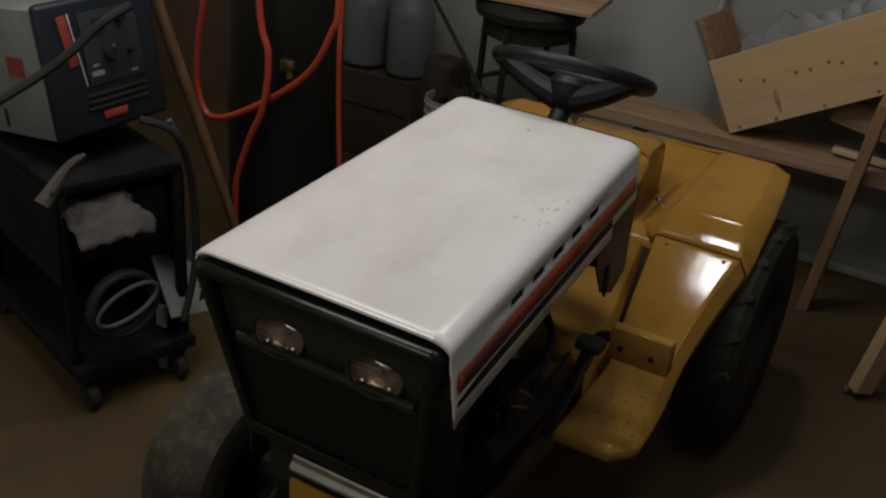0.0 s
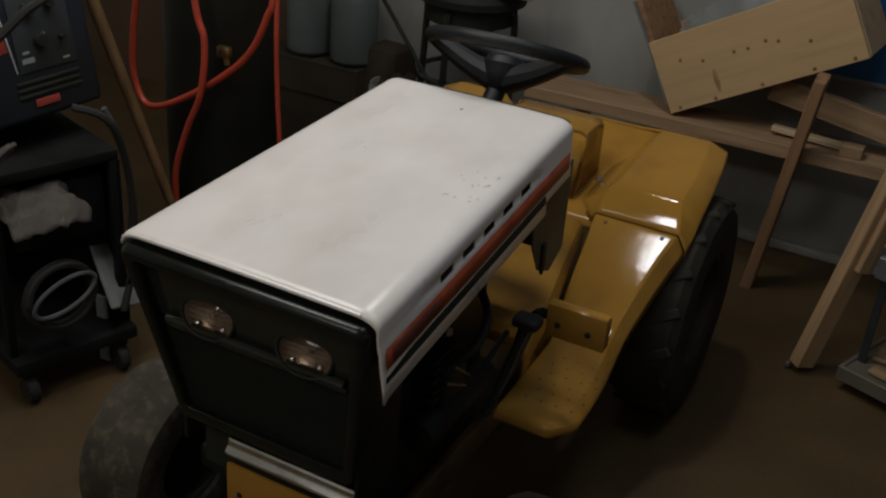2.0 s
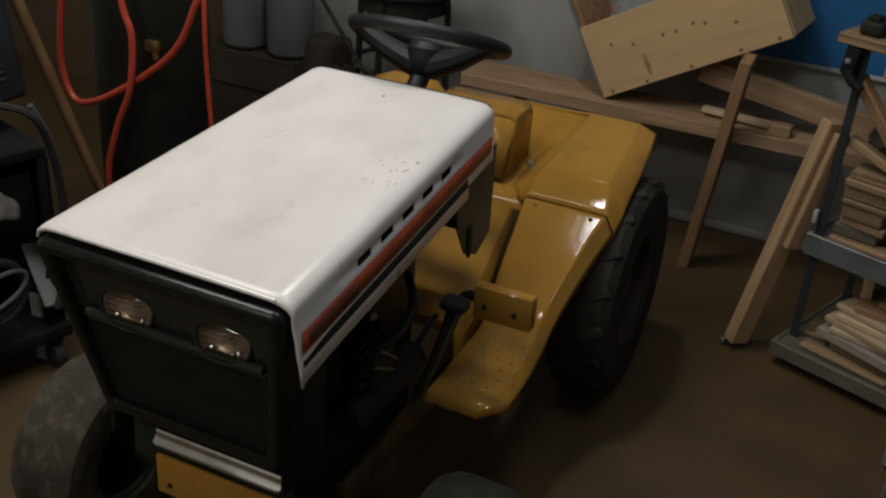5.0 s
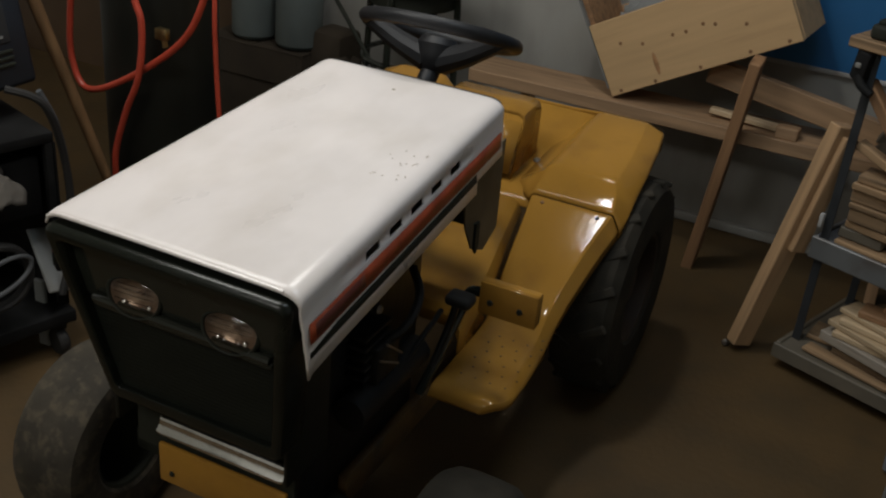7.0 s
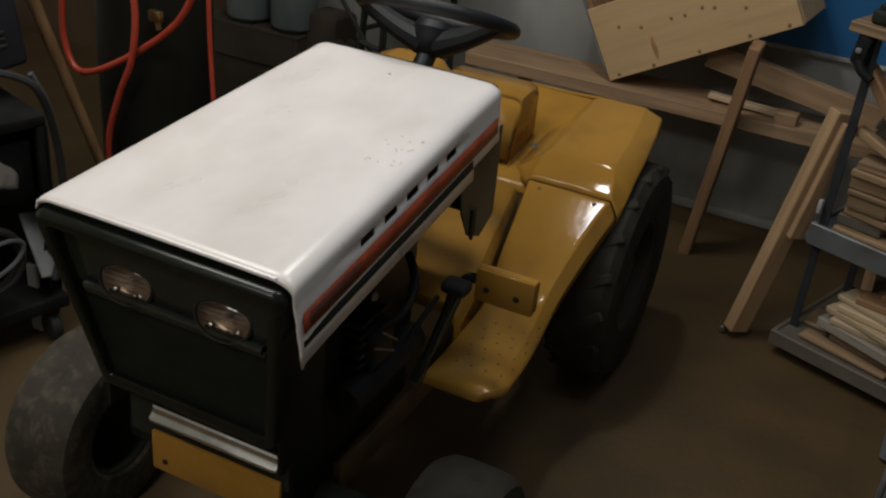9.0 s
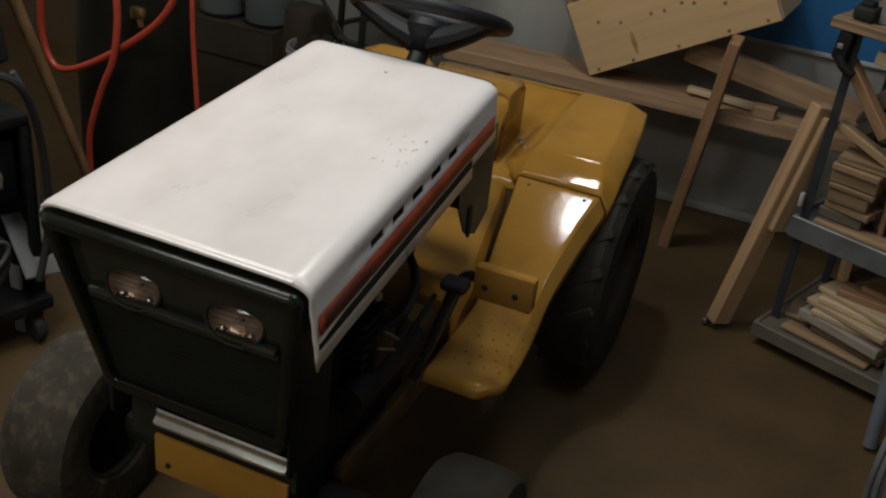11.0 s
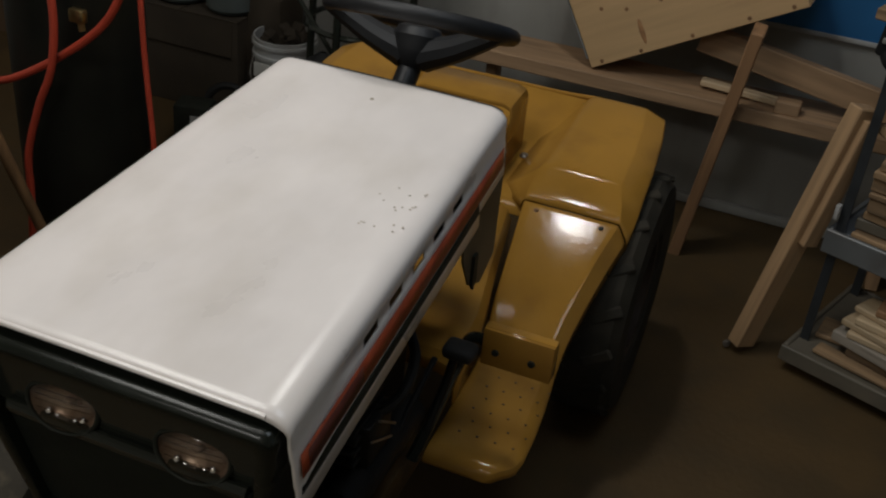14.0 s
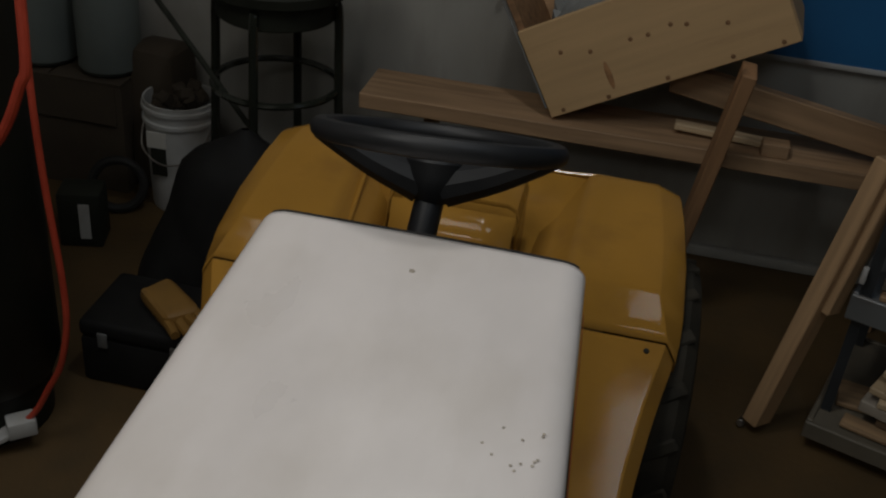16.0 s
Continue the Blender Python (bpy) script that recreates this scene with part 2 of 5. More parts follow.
def lathe(bm, profile, seg=32, m=None, close=False):
    """Turn (radius, height) pairs round z."""
    rings = []
    for r, z in profile:
        rings.append([bm.verts.new((r * math.cos(2 * math.pi * i / seg), r * math.sin(2 * math.pi * i / seg), z)) for i in range(seg)] if r > 1e-6 else [bm.verts.new((0, 0, z))])
    pairs = list(zip(rings, rings[1:]))
    if close:
        pairs.append((rings[-1], rings[0]))
    for a, b in pairs:
        for i in range(seg):
            j = (i + 1) % seg
            if len(a) == 1 and len(b) == 1:
                continue
            if len(a) == 1:
                bm.faces.new((a[0], b[i], b[j]))
            elif len(b) == 1:
                bm.faces.new((a[i], b[0], a[j]))
            else:
                bm.faces.new((a[i], b[i], b[j], a[j]))
    if m is not None:
        bmesh.ops.transform(bm, matrix=m, verts=[v for r in rings for v in r])
    return bm


def smooth_path(pts, n=8):
    pts = [Vector(p) for p in pts]
    out = []
    for i in range(len(pts) - 1):
        p0, p1, p2, p3 = pts[max(i - 1, 0)], pts[i], pts[i + 1], pts[min(i + 2, len(pts) - 1)]
        for k in range(n):
            t = k / n
            out.append(0.5 * ((2 * p1) + (p2 - p0) * t + (2 * p0 - 5 * p1 + 4 * p2 - p3) * t * t + (3 * p1 - p0 - 3 * p2 + p3) * t ** 3))
    return out + [pts[-1]]


def tube(bm, pts, r, seg=10, closed=False):
    pts = [Vector(p) for p in pts]
    n = len(pts)
    rings, up = [], None
    for i, p in enumerate(pts):
        a = pts[(i - 1) % n] if closed or i else p
        b = pts[(i + 1) % n] if closed or i < n - 1 else p
        d = (b - a).normalized()
        if up is None:
            up = Vector((0, 0, 1)) if abs(d.z) < 0.9 else Vector((1, 0, 0))
        s = d.cross(up).normalized()
        up = s.cross(d).normalized()
        rr = r(i / (n - 1)) if callable(r) else r
        rings.append([bm.verts.new(p + rr * (math.cos(2 * math.pi * k / seg) * s + math.sin(2 * math.pi * k / seg) * up)) for k in range(seg)])
    m = n if closed else n - 1
    for i in range(m):
        a, b = rings[i], rings[(i + 1) % n]
        for k in range(seg):
            bm.faces.new((a[k], a[(k + 1) % seg], b[(k + 1) % seg], b[k]))
    if not closed:
        bm.faces.new(rings[0])
        bm.faces.new(list(reversed(rings[-1])))
    return bm


def rod(bm, a, b, r, seg=12):
    return tube(bm, [a, b], r, seg)


def loft(bm, sections, skip=None):
    rows = [[bm.verts.new(p) for p in s] for s in sections]
    for i in range(len(rows) - 1):
        for j in range(len(rows[0]) - 1):
            if skip and skip(i, j):
                continue
            bm.faces.new((rows[i][j], rows[i][j + 1], rows[i + 1][j + 1], rows[i + 1][j]))
    return bm


def plate(bm, outline, thick, m=None):
    """A flat outline in x, z given depth along y."""
    f = [bm.verts.new((x, 0, z)) for x, z in outline]
    g = [bm.verts.new((x, thick, z)) for x, z in outline]
    bm.faces.new(f)
    bm.faces.new(list(reversed(g)))
    n = len(f)
    for i in range(n):
        bm.faces.new((f[i], g[i], g[(i + 1) % n], f[(i + 1) % n]))
    if m is not None:
        bmesh.ops.transform(bm, matrix=m, verts=f + g)
    return bm


def board(name, a, b, w, t, material, label, category="board", group="", roll=0.0, bevel=0.003, parent=None, kind=""):
    """A sawn board from a to b; w across, t thick, roll about its length."""
    a, b = Vector(a), Vector(b)
    d = b - a
    length = d.length
    x = d.normalized()
    z = Vector((0, 0, 1)) if abs(x.z) < 0.95 else Vector((0, -1, 0))
    y = z.cross(x).normalized()
    z = x.cross(y)
    m = Matrix((x, y, z)).transposed().to_4x4()
    m.translation = a
    bm = boxbm(0, length, -w / 2, w / 2, -t / 2, t / 2, bevel=bevel, seg=1)
    for v in bm.verts:
        v.co += Vector((0, noise.noise(v.co * 9 + a * 3) * 0.002, noise.noise(v.co * 7 + a * 5) * 0.002))
    ob = part(name, bm, material, parent, "", m @ pose(0, 0, 0, roll))
    if not parent:
        tagged(ob, label, category, group, kind)
    return ob


# ---- the room ----
def structure(name, bm, material, label, category):
    return tagged(part(name, bm, material), label, category, kind="structure")


structure("floor", boxbm(-3.2, 3.4, -3.2, 2.78, -0.12, 0), FLOOR, "worn brown concrete garage floor with stains", "floor")
structure("wall_north", boxbm(-3.2, 3.4, 2.58, 2.78, 0, 2.75), WALL, "off-white painted block wall behind the tractor", "wall")
structure("wall_west", boxbm(-3.2, -3.0, -3.0, 2.58, 0, 2.75), WALL_BOUNCE, "plain off-white painted side wall", "wall")
# The opening is made up to go with the side fill light.
bm = boxbm(3.2, 3.4, -3.0, -0.95, 0, 2.75)
box(bm, 3.2, 3.4, 0.35, 2.58, 0, 2.75)
box(bm, 3.2, 3.4, -0.95, 0.35, 0, 1.40)
box(bm, 3.2, 3.4, -0.95, 0.35, 2.5, 2.75)
structure("wall_east", bm, WALL_BOUNCE, "plain off-white side wall with an opening added for the side fill", "wall")
structure("wall_south", boxbm(-3.2, 3.4, -3.2, -3.0, 0, 2.75), WALL_BOUNCE, "plain off-white painted wall behind the camera", "wall")
structure("ceiling", boxbm(-3.2, 3.4, -3.2, 2.78, 2.75, 2.85), CEIL, "plain unseen ceiling kept pale for bounce light", "ceiling")
panel = structure("wall_panel", boxbm(0.40, 3.2, 2.565, 2.58, 0.668, 2.75), BLUE, "bright blue painted upper wall boarding", "wall panel")
structure("trim", boxbm(0.40, 3.2, 2.56, 2.58, 0.653, 0.668, bevel=0.002), PALEPLASTIC, "pale trim strip below the blue boarding", "trim")
structure("baseboard", boxbm(-3.0, 3.2, 2.55, 2.58, 0, 0.035, bevel=0.008), WALL, "rough mortar fillet at the foot of the wall", "baseboard")

# ---- the garden tractor ----
tractor = thing("garden_tractor", "yellow garden tractor with dirty white hood and black grille", "tractor")
HW, HL, RISE, Z0 = 0.218, 0.807, 0.055, 0.905


def top(y):
    return Z0 + RISE * y


# hood sheet with five slots pressed through each side
drops = [0.020, 0.0350, 0.0515, 0.057, 0.092, 0.097, 0.115, 0.142]
half = [(HW - 0.034 + 0.034 * math.sin(radians(a)), -0.020 + 0.020 * math.cos(radians(a))) for a in (0, 15, 30, 45, 60, 75, 90)]
side = half + [(HW + 0.0015 * i, -d) for i, d in enumerate(drops[1:])]
sect = [(-x, z) for x, z in reversed(side)] + [(-0.1, 0.001), (0.0, 0.0015), (0.1, 0.001)] + side
slot_y = [(0.198 + 0.0843 * i, 0.248 + 0.0843 * i) for i in range(5)]
ys = sorted({-0.004, 0.0, 0.004, 0.012, 0.1, 0.67, 0.799, HL} | {round(v, 4) for s in slot_y for v in s})
nsec = len(sect)


def hood_skip(i, j):
    jj = j if j < nsec / 2 - 1 else nsec - 2 - j
    mid = (ys[i] + ys[i + 1]) / 2
    if jj == len(drops) - 1 - 2 and any(a < mid < b for a, b in slot_y):
        return True
    return (jj == 0 and mid > 0.67) or (j < 7 and mid < 0.10)


def hood_row(y):
    dip = {-0.004: 0.008, 0.0: 0.003, 0.004: 0.0008}.get(y, 0)
    k = max(0, min(1, y / HL))
    return [((x * (0.228 / HW) if x < 0 else x * (0.244 - 0.040 * k) / HW), y + (0.014 * (-z / 0.142) if y < 0.02 else 0), top(y) + z - dip - 0.001 * (y > 0.802)) for x, z in sect]


hood = part("hood", loft(bmesh.new(), [hood_row(y) for y in ys], hood_skip), WHITE, tractor, "dirty white sheet-metal hood", solid=0.004)

bm = tube(bmesh.new(), [((x * 0.228 / HW if x < 0 else x * 0.244 / HW), -0.003 + 0.014 * (-z / 0.142), top(0) + z - 0.0045) for x, z in sect[9:19]], 0.0036, 8)
part("front_hem", bm, WHITE, hood, "rolled white front edge")


def side_strip(d0, d1, y0, y1, right):
    bm = bmesh.new()
    rows = []
    for k in range(9):
        y = y0 + (y1 - y0) * k / 8
        w = 0.244 - 0.040 * y / HL if right else 0.228
        rows.append([(w * (HW + 0.0015 * 3) / HW + 0.0028, y, top(y) - d0), (w * (HW + 0.0015 * 5) / HW + 0.0028, y, top(y) - d1)])
    loft(bm, rows)
    return bm


for sgn in (1, -1):
    mm = Matrix.Diagonal((sgn, 1, 1, 1))
    part("stripe", side_strip(0.058, 0.091, 0.014, 0.79, sgn > 0), ORANGE, hood, "faded orange-red stripe", mm, 0.001)
    part("stripe", side_strip(0.0965, 0.1155, 0.014, 0.665, sgn > 0), BLACK_DULL, hood, "black pin stripe", mm, 0.001)

part("stripe_mark", side_strip(0.064, 0.086, 0.030, 0.185, True), MAROON, hood, "dark red block printed on the stripe", pose(0.0012, 0, 0), 0.001)
bm = bmesh.new()
tube(bm, [((x * 0.228 / HW if x < 0 else x * 0.203 / HW), HL + 0.004, top(HL) + z - 0.004) for x, z in sect[10:-10]], 0.0054, 6)
part("edge_trim", bm, RUBBER, hood, "black rubber edging along the rear of the hood")
bm = bmesh.new()
lathe(bm, [(0, 0.002), (0.003, 0.0016), (0.0045, 0.0), (0, 0)], 14, pose(-0.006, 0.725, top(0.725) + 0.003))
part("bolt", bm, SPOTS, hood, "small grey bolt head")
rng = random.Random(4)
for k in range(19):
    sx, sy = 0.180 + rng.uniform(-0.050, 0.018), 0.43 + rng.uniform(-0.065, 0.085)
    part("paint_chip", lathe(bmesh.new(), [(0, 0.0006), (rng.uniform(0.0008, 0.0015), 0.0004), (0.0019, 0)], 9, pose(sx, sy, top(sy) + 0.0028)), SPOTS, hood)

# grille shell
LEAN_BACK = 0.17


def gy(z):
    return -0.008 + (0.885 - z) * LEAN_BACK


def taper(x, z):
    return 0.008 + (x - 0.008) * (1 - 0.28 * (0.89 - z) / 0.40)


def frame_sheet(x0, x1, z0, z1, w, depth, r=0.02):
    """A rounded rectangular rim, w wide and depth deep, leaning back with the grille."""
    def loop(ix, y):
        a0, a1, b0, b1, rr = x0 + ix, x1 - ix, z0 + ix, z1 - ix, max(r - ix * 0.4, 0.006)
        pts = []
        for cx, cz, s in ((a1 - rr, b1 - rr, 0), (a0 + rr, b1 - rr, 90), (a0 + rr, b0 + rr, 180), (a1 - rr, b0 + rr, 270)):
            for k in range(5):
                an = radians(s + 90 * k / 4)
                px, pz = cx + rr * math.cos(an), cz + rr * math.sin(an)
                pts.append((taper(px, pz), gy(pz) + (y if y > 0 else y * max(0.15, min(1.0, (pz - 0.50) / 0.34))), pz))
        return pts
    rows = [loop(0, 0.06), loop(0, -0.001), loop(0.0012, -0.007), loop(0.0045, -0.0125), loop(0.009, -0.0155), loop(0.015, -0.016), loop(w - 0.004, -0.014), loop(w - 0.001, -0.009), loop(w, -0.002), loop(w, depth)]
    rows = [s + [s[0]] for s in rows]
    bm = bmesh.new()
    loft(bm, rows)
    bmesh.ops.remove_doubles(bm, verts=bm.verts, dist=1e-5)
    return bm


shell = part("grille_shell", frame_sheet(-0.2235, 0.239, 0.540, 0.888, 0.026, 0.024), SHELLBLACK, tractor, "black grille surround")
bm = bmesh.new()
tube(bm, [(-0.158, gy(0.757) + 0.004, 0.757), (0.182, gy(0.757) + 0.004, 0.757)], 0.008, 10)
box(bm, -0.162, 0.186, gy(0.75), gy(0.75) + 0.02, 0.742, 0.752, 0.003)
part("ledge", bm, BLACK, shell, "black rib below the headlights")
for k in range(22):
    z = 0.5545 + 0.0088 * k
    part("slat", boxbm(taper(-0.205, z), taper(0.222, z), gy(z) + 0.012, gy(z) + 0.018, z, z + 0.0070), GRILLE, shell)
bm = boxbm(-0.17, 0.17, 0.1135, 0.1175, 0.40, 0.76)
part("radiator_screen", bm, BLACK_DULL, shell, "dark screen behind the grille")


def lamp_shape(bm, m):
    """Round lathe work drawn into the flat-topped oval of the headlights."""
    for v in bm.verts:
        if v.co.y > 0:
            v.co.x *= 1 + 3.2 * v.co.y
            v.co.y *= 0.74
    bmesh.ops.transform(bm, matrix=m, verts=bm.verts)
    return bm


panel_bm = bmesh.new()
for sx, xa, xb in ((-0.074, -0.205, 0.018), (0.110, 0.018, 0.222)):
    c = pose(sx, gy(0.787) + 0.006, 0.787, 90 - 9, 0, 4) @ Matrix.Diagonal((1.26, 0.98, 1, 1))
    ring = lamp_shape(lathe(bmesh.new(), [(0.0405, 0), (0.0405, 0.001)], 48), c)
    loop = [v.co.copy() for v in list(ring.verts)[:48]]
    ring.free()
    cen = Vector((sx, 0, 0.787))
    inner, outer = [], []
    for p in loop:
        dx, dz = p.x - cen.x, p.z - cen.z
        sc = min((xb - cen.x) / dx if dx > 1e-6 else (xa - cen.x) / dx if dx < -1e-6 else 99, (0.885 - cen.z) / dz if dz > 1e-6 else (0.752 - cen.z) / dz if dz < -1e-6 else 99)
        q = (cen.x + dx * max(sc, 1.01), cen.z + dz * max(sc, 1.01))
        inner.append((p.x, gy(p.z) + 0.010, p.z))
        outer.append((taper(q[0], q[1]), gy(q[1]) + 0.010, q[1]))
    loft(panel_bm, [inner + inner[:1], outer + outer[:1]])
bmesh.ops.remove_doubles(panel_bm, verts=panel_bm.verts, dist=0.0003)
part("lamp_panel", panel_bm, BLACK, shell, "black panel round the headlights")
for sx in (-0.074, 0.110):
    c = pose(sx, gy(0.787) + 0.006, 0.787, 90 - 9, 0, 4) @ Matrix.Diagonal((1.26, 0.98, 1, 1))
    lampo = part("headlight", lamp_shape(lathe(bmesh.new(), [(0.041, -0.006), (0.041, 0.000), (0.039, 0.0025), (0.037, 0.001), (0.0365, -0.004)], 36), c), BLACK_DULL, tractor, "flat-topped oval headlight")
    part("reflector", lamp_shape(lathe(bmesh.new(), [(0.037, -0.002), (0.034, -0.009), (0.030, -0.014), (0.016, -0.022), (0.0, -0.024)], 32), c), REFLECTOR, lampo, "silvered dusty reflector")
    part("bulb", lamp_shape(lathe(bmesh.new(), [(0, -0.008), (0.004, -0.010), (0.005, -0.014), (0.005, -0.021)], 14), c), REFLECTOR, lampo, "small bulb in front of the reflector")
    # Added mirror discs, turned so the front fill light sparkles in the headlight.
    for q in range(9):
        an = radians(222 + 12 * q)
        rq = 0.0305 if q % 2 else 0.0255
        way = Vector((0.18 + 0.05 * math.sin(q * 2.4), -0.72, 0.67 + 0.06 * math.cos(q * 1.7))).to_track_quat("Z", "Y").to_matrix().to_4x4()
        way.translation = c @ Vector((rq * math.cos(an), rq * math.sin(an), -0.0075))
        part("facet", lathe(bmesh.new(), [(0, 0.0008), (0.0030, 0.0006), (0.0042, 0), (0, -0.0016)], 7, way), GLINT, lampo)
    for q in range(5):
        zz = -0.022 + 0.011 * q
        wd = 0.030 * math.sqrt(max(0.05, 1 - (zz / 0.036) ** 2))
        part("flute", lamp_shape(tube(bmesh.new(), [(-wd, zz, -0.0005), (0, zz, 0.0015), (wd, zz, -0.0005)], 0.0007, 6), c), LENS, lampo)
    lens = part("lens", lamp_shape(lathe(bmesh.new(), [(0.037, 0.0), (0.030, 0.0045), (0.018, 0.0075), (0.0, 0.009)], 32), c), LENS, lampo, "clear headlight glass")
    lens.visible_shadow = False

# bar, nose plate, frame, engine
bm = bmesh.new()
rows = []
for x, k in ((-0.0985, 0.0), (-0.098, 0.70), (-0.095, 0.92), (-0.088, 1.0), (0.036, 1.0), (0.163, 1.0), (0.170, 0.92), (0.173, 0.70), (0.1735, 0.0)):
    ring = [(0.026, -0.021), (0.008, -0.027), (0.002, -0.0255), (-0.002, -0.021), (-0.0025, -0.015), (0.0005, -0.008), (0.001, 0.0), (0.0005, 0.008), (-0.0025, 0.015), (-0.002, 0.021), (0.002, 0.0255), (0.008, 0.027), (0.026, 0.021)]
    rows.append([(x + 0.10 * w * k, 0.081 + 0.22 * w + d * k + 0.026 * (1 - k), 0.485 + 0.72 * w * k) for d, w in ring + ring[:1]])
loft(bm, rows)
bmesh.ops.remove_doubles(bm, verts=bm.verts, dist=0.0003)
part("bumper_bar", bm, CHROME, tractor, "worn dull chrome bar below the grille")
nose = part("nose_plate", boxbm(-0.116, 0.160, 0.102, 0.112, 0.335, 0.4215, 0.004), YELLOW, tractor, "yellow front plate with bolts")
for sx in (-0.086, 0.145):
    part("bolt", lathe(bmesh.new(), [(0, 0.004), (0.004, 0.0035), (0.006, 0), (0, 0)], 12, pose(sx, 0.1015, 0.361, 90)), BLACK_DULL, nose)
for s in (-1, 1):
    part("frame_rail", boxbm(s * 0.140 - 0.011, s * 0.140 + 0.011, 0.335, 1.55, 0.22, 0.29, 0.004), YELLOW_SHADED_DIRTY, tractor, "yellow steel frame rail")
    part("side_panel", boxbm(s * 0.178 - 0.004, s * 0.178 + 0.004, 0.07, 0.20, 0.47, 0.80, 0.003), TANKBLACK, tractor, "black side sheet")
eng = part("engine", boxbm(-0.128, 0.128, 0.20, 0.66, 0.23, 0.76, 0.02), ENGINE, tractor, "oily black engine block")
for k in range(5):
    part("cooling_fin", boxbm(0.11, 0.172, 0.34, 0.44, 0.52 + 0.022 * k, 0.528 + 0.022 * k, 0.002), ENGINE, eng)
part("muffler", tube(bmesh.new(), [(0.165, 0.30, 0.47), (0.165, 0.57, 0.47)], 0.034, 18), ENGINE, eng, "black exhaust drum")
part("oil_pipe", tube(bmesh.new(), smooth_path([(0.15, 0.40, 0.56), (0.198, 0.44, 0.60), (0.196, 0.50, 0.64), (0.15, 0.56, 0.66)]), 0.009, 8), ENGINE, eng)
part("carburettor", boxbm(0.12, 0.186, 0.365, 0.455, 0.50, 0.585, 0.01), ENGINE, eng)
part("bolt", lathe(bmesh.new(), [(0, 0.006), (0.007, 0.005), (0.009, 0), (0, 0)], 10, pose(0.186, 0.354, 0.681, 0, 90, 0)), STEEL, eng)
part("bolt_boss", rod(bmesh.new(), (0.12, 0.354, 0.681), (0.1855, 0.354, 0.681), 0.012, 10), ENGINE, eng)
# Bright rods added in place of glints along engine edges.
for a, b in (((0.1885, 0.390, 0.586), (0.1885, 0.457, 0.532)), ((0.1885, 0.365, 0.563), (0.1885, 0.445, 0.514))):
    part("clip", rod(bmesh.new(), a, b, 0.0024, 8), STEEL, eng, "bare steel rod standing in for an edge glint")
part("linkage_rod", rod(bmesh.new(), (0.19, 0.36, 0.47), (0.175, 0.66, 0.52), 0.006), ENGINE, tractor)
part("front_axle", boxbm(-0.33, 0.33, 0.275, 0.325, 0.20, 0.26, 0.012), BLACK_DULL, tractor, "black cast front axle")


def wheel(r, w, rim_r, lugs, material, label):
    """A wheel lying with its axle on x, at the origin."""
    prof = [(rim_r, -w * 0.40), (rim_r + 0.01, -w * 0.46), (r * 0.80, -w * 0.50), (r * 0.92, -w * 0.46), (r * 0.985, -w * 0.34), (r, -w * 0.15), (r, w * 0.15), (r * 0.985, w * 0.34), (r * 0.92, w * 0.46), (r * 0.80, w * 0.50), (rim_r + 0.01, w * 0.46), (rim_r, w * 0.40)]
    t = lathe(bmesh.new(), prof, 56, pose(0, 0, 0, 0, 90, 0))
    d = bmesh.new()
    lathe(d, [(rim_r + 0.008, -w * 0.43), (rim_r - 0.004, -w * 0.40), (rim_r - 0.012, -w * 0.1), (rim_r * 0.75, w * 0.12), (rim_r * 0.4, w * 0.16), (rim_r * 0.34, w * 0.28), (0, w * 0.28)], 36, pose(0, 0, 0, 0, 90, 0))
    lathe(d, [(rim_r + 0.008, w * 0.43), (rim_r - 0.004, w * 0.40), (rim_r - 0.012, w * 0.1), (rim_r * 0.75, w * 0.12)], 36, pose(0, 0, 0, 0, 90, 0))
    return t, d


for s in (-1, 1):
    for nm, r, w, rr, lugs, x, y, mt, lab in (("front_wheel", 0.205, 0.165, 0.10, 0, 0.415, 0.285, TYRE_DUSTY, "small worn front tyre grey with dust"), ("rear_wheel", 0.298, 0.172, 0.150, 18, 0.350, 1.415, TYRE, "large lugged rear tyre")):
        t, d = wheel(r, w, rr, lugs, mt, lab)
        hub = new(nm)
        hub.parent = tractor
        hub.matrix_basis = pose(s * x - (0.055 if s < 0 and y > 1 else 0), y, r - 0.004, 0, 0, 0 if s > 0 else 180)
        if s > 0 and r < 0.25:
            mt, lab = TYRE, "small worn dark front tyre"
        part("tyre", t, mt, hub, lab)
        lug = None
        for k in range(lugs):
            for q in (-1, 1):
                m = pose(0, 0, 0, 360 * (k + (0.5 if q > 0 else 0)) / lugs) @ pose(q * w * 0.22, 0, r - 0.004, 0, 0, q * 32)
                if lug is None:
                    lug = part("lug", boxbm(-w * 0.21, w * 0.21, -0.013, 0.013, -0.010, 0.0050, 0.004, 1), mt, hub, "", m)
                else:
                    other = lug.copy()
                    scene.collection.objects.link(other)
                    other.matrix_basis = m
        part("rim", d, RUST if r > 0.25 else BLACK_DULL, hub, "dark rusty pressed-steel wheel rim")


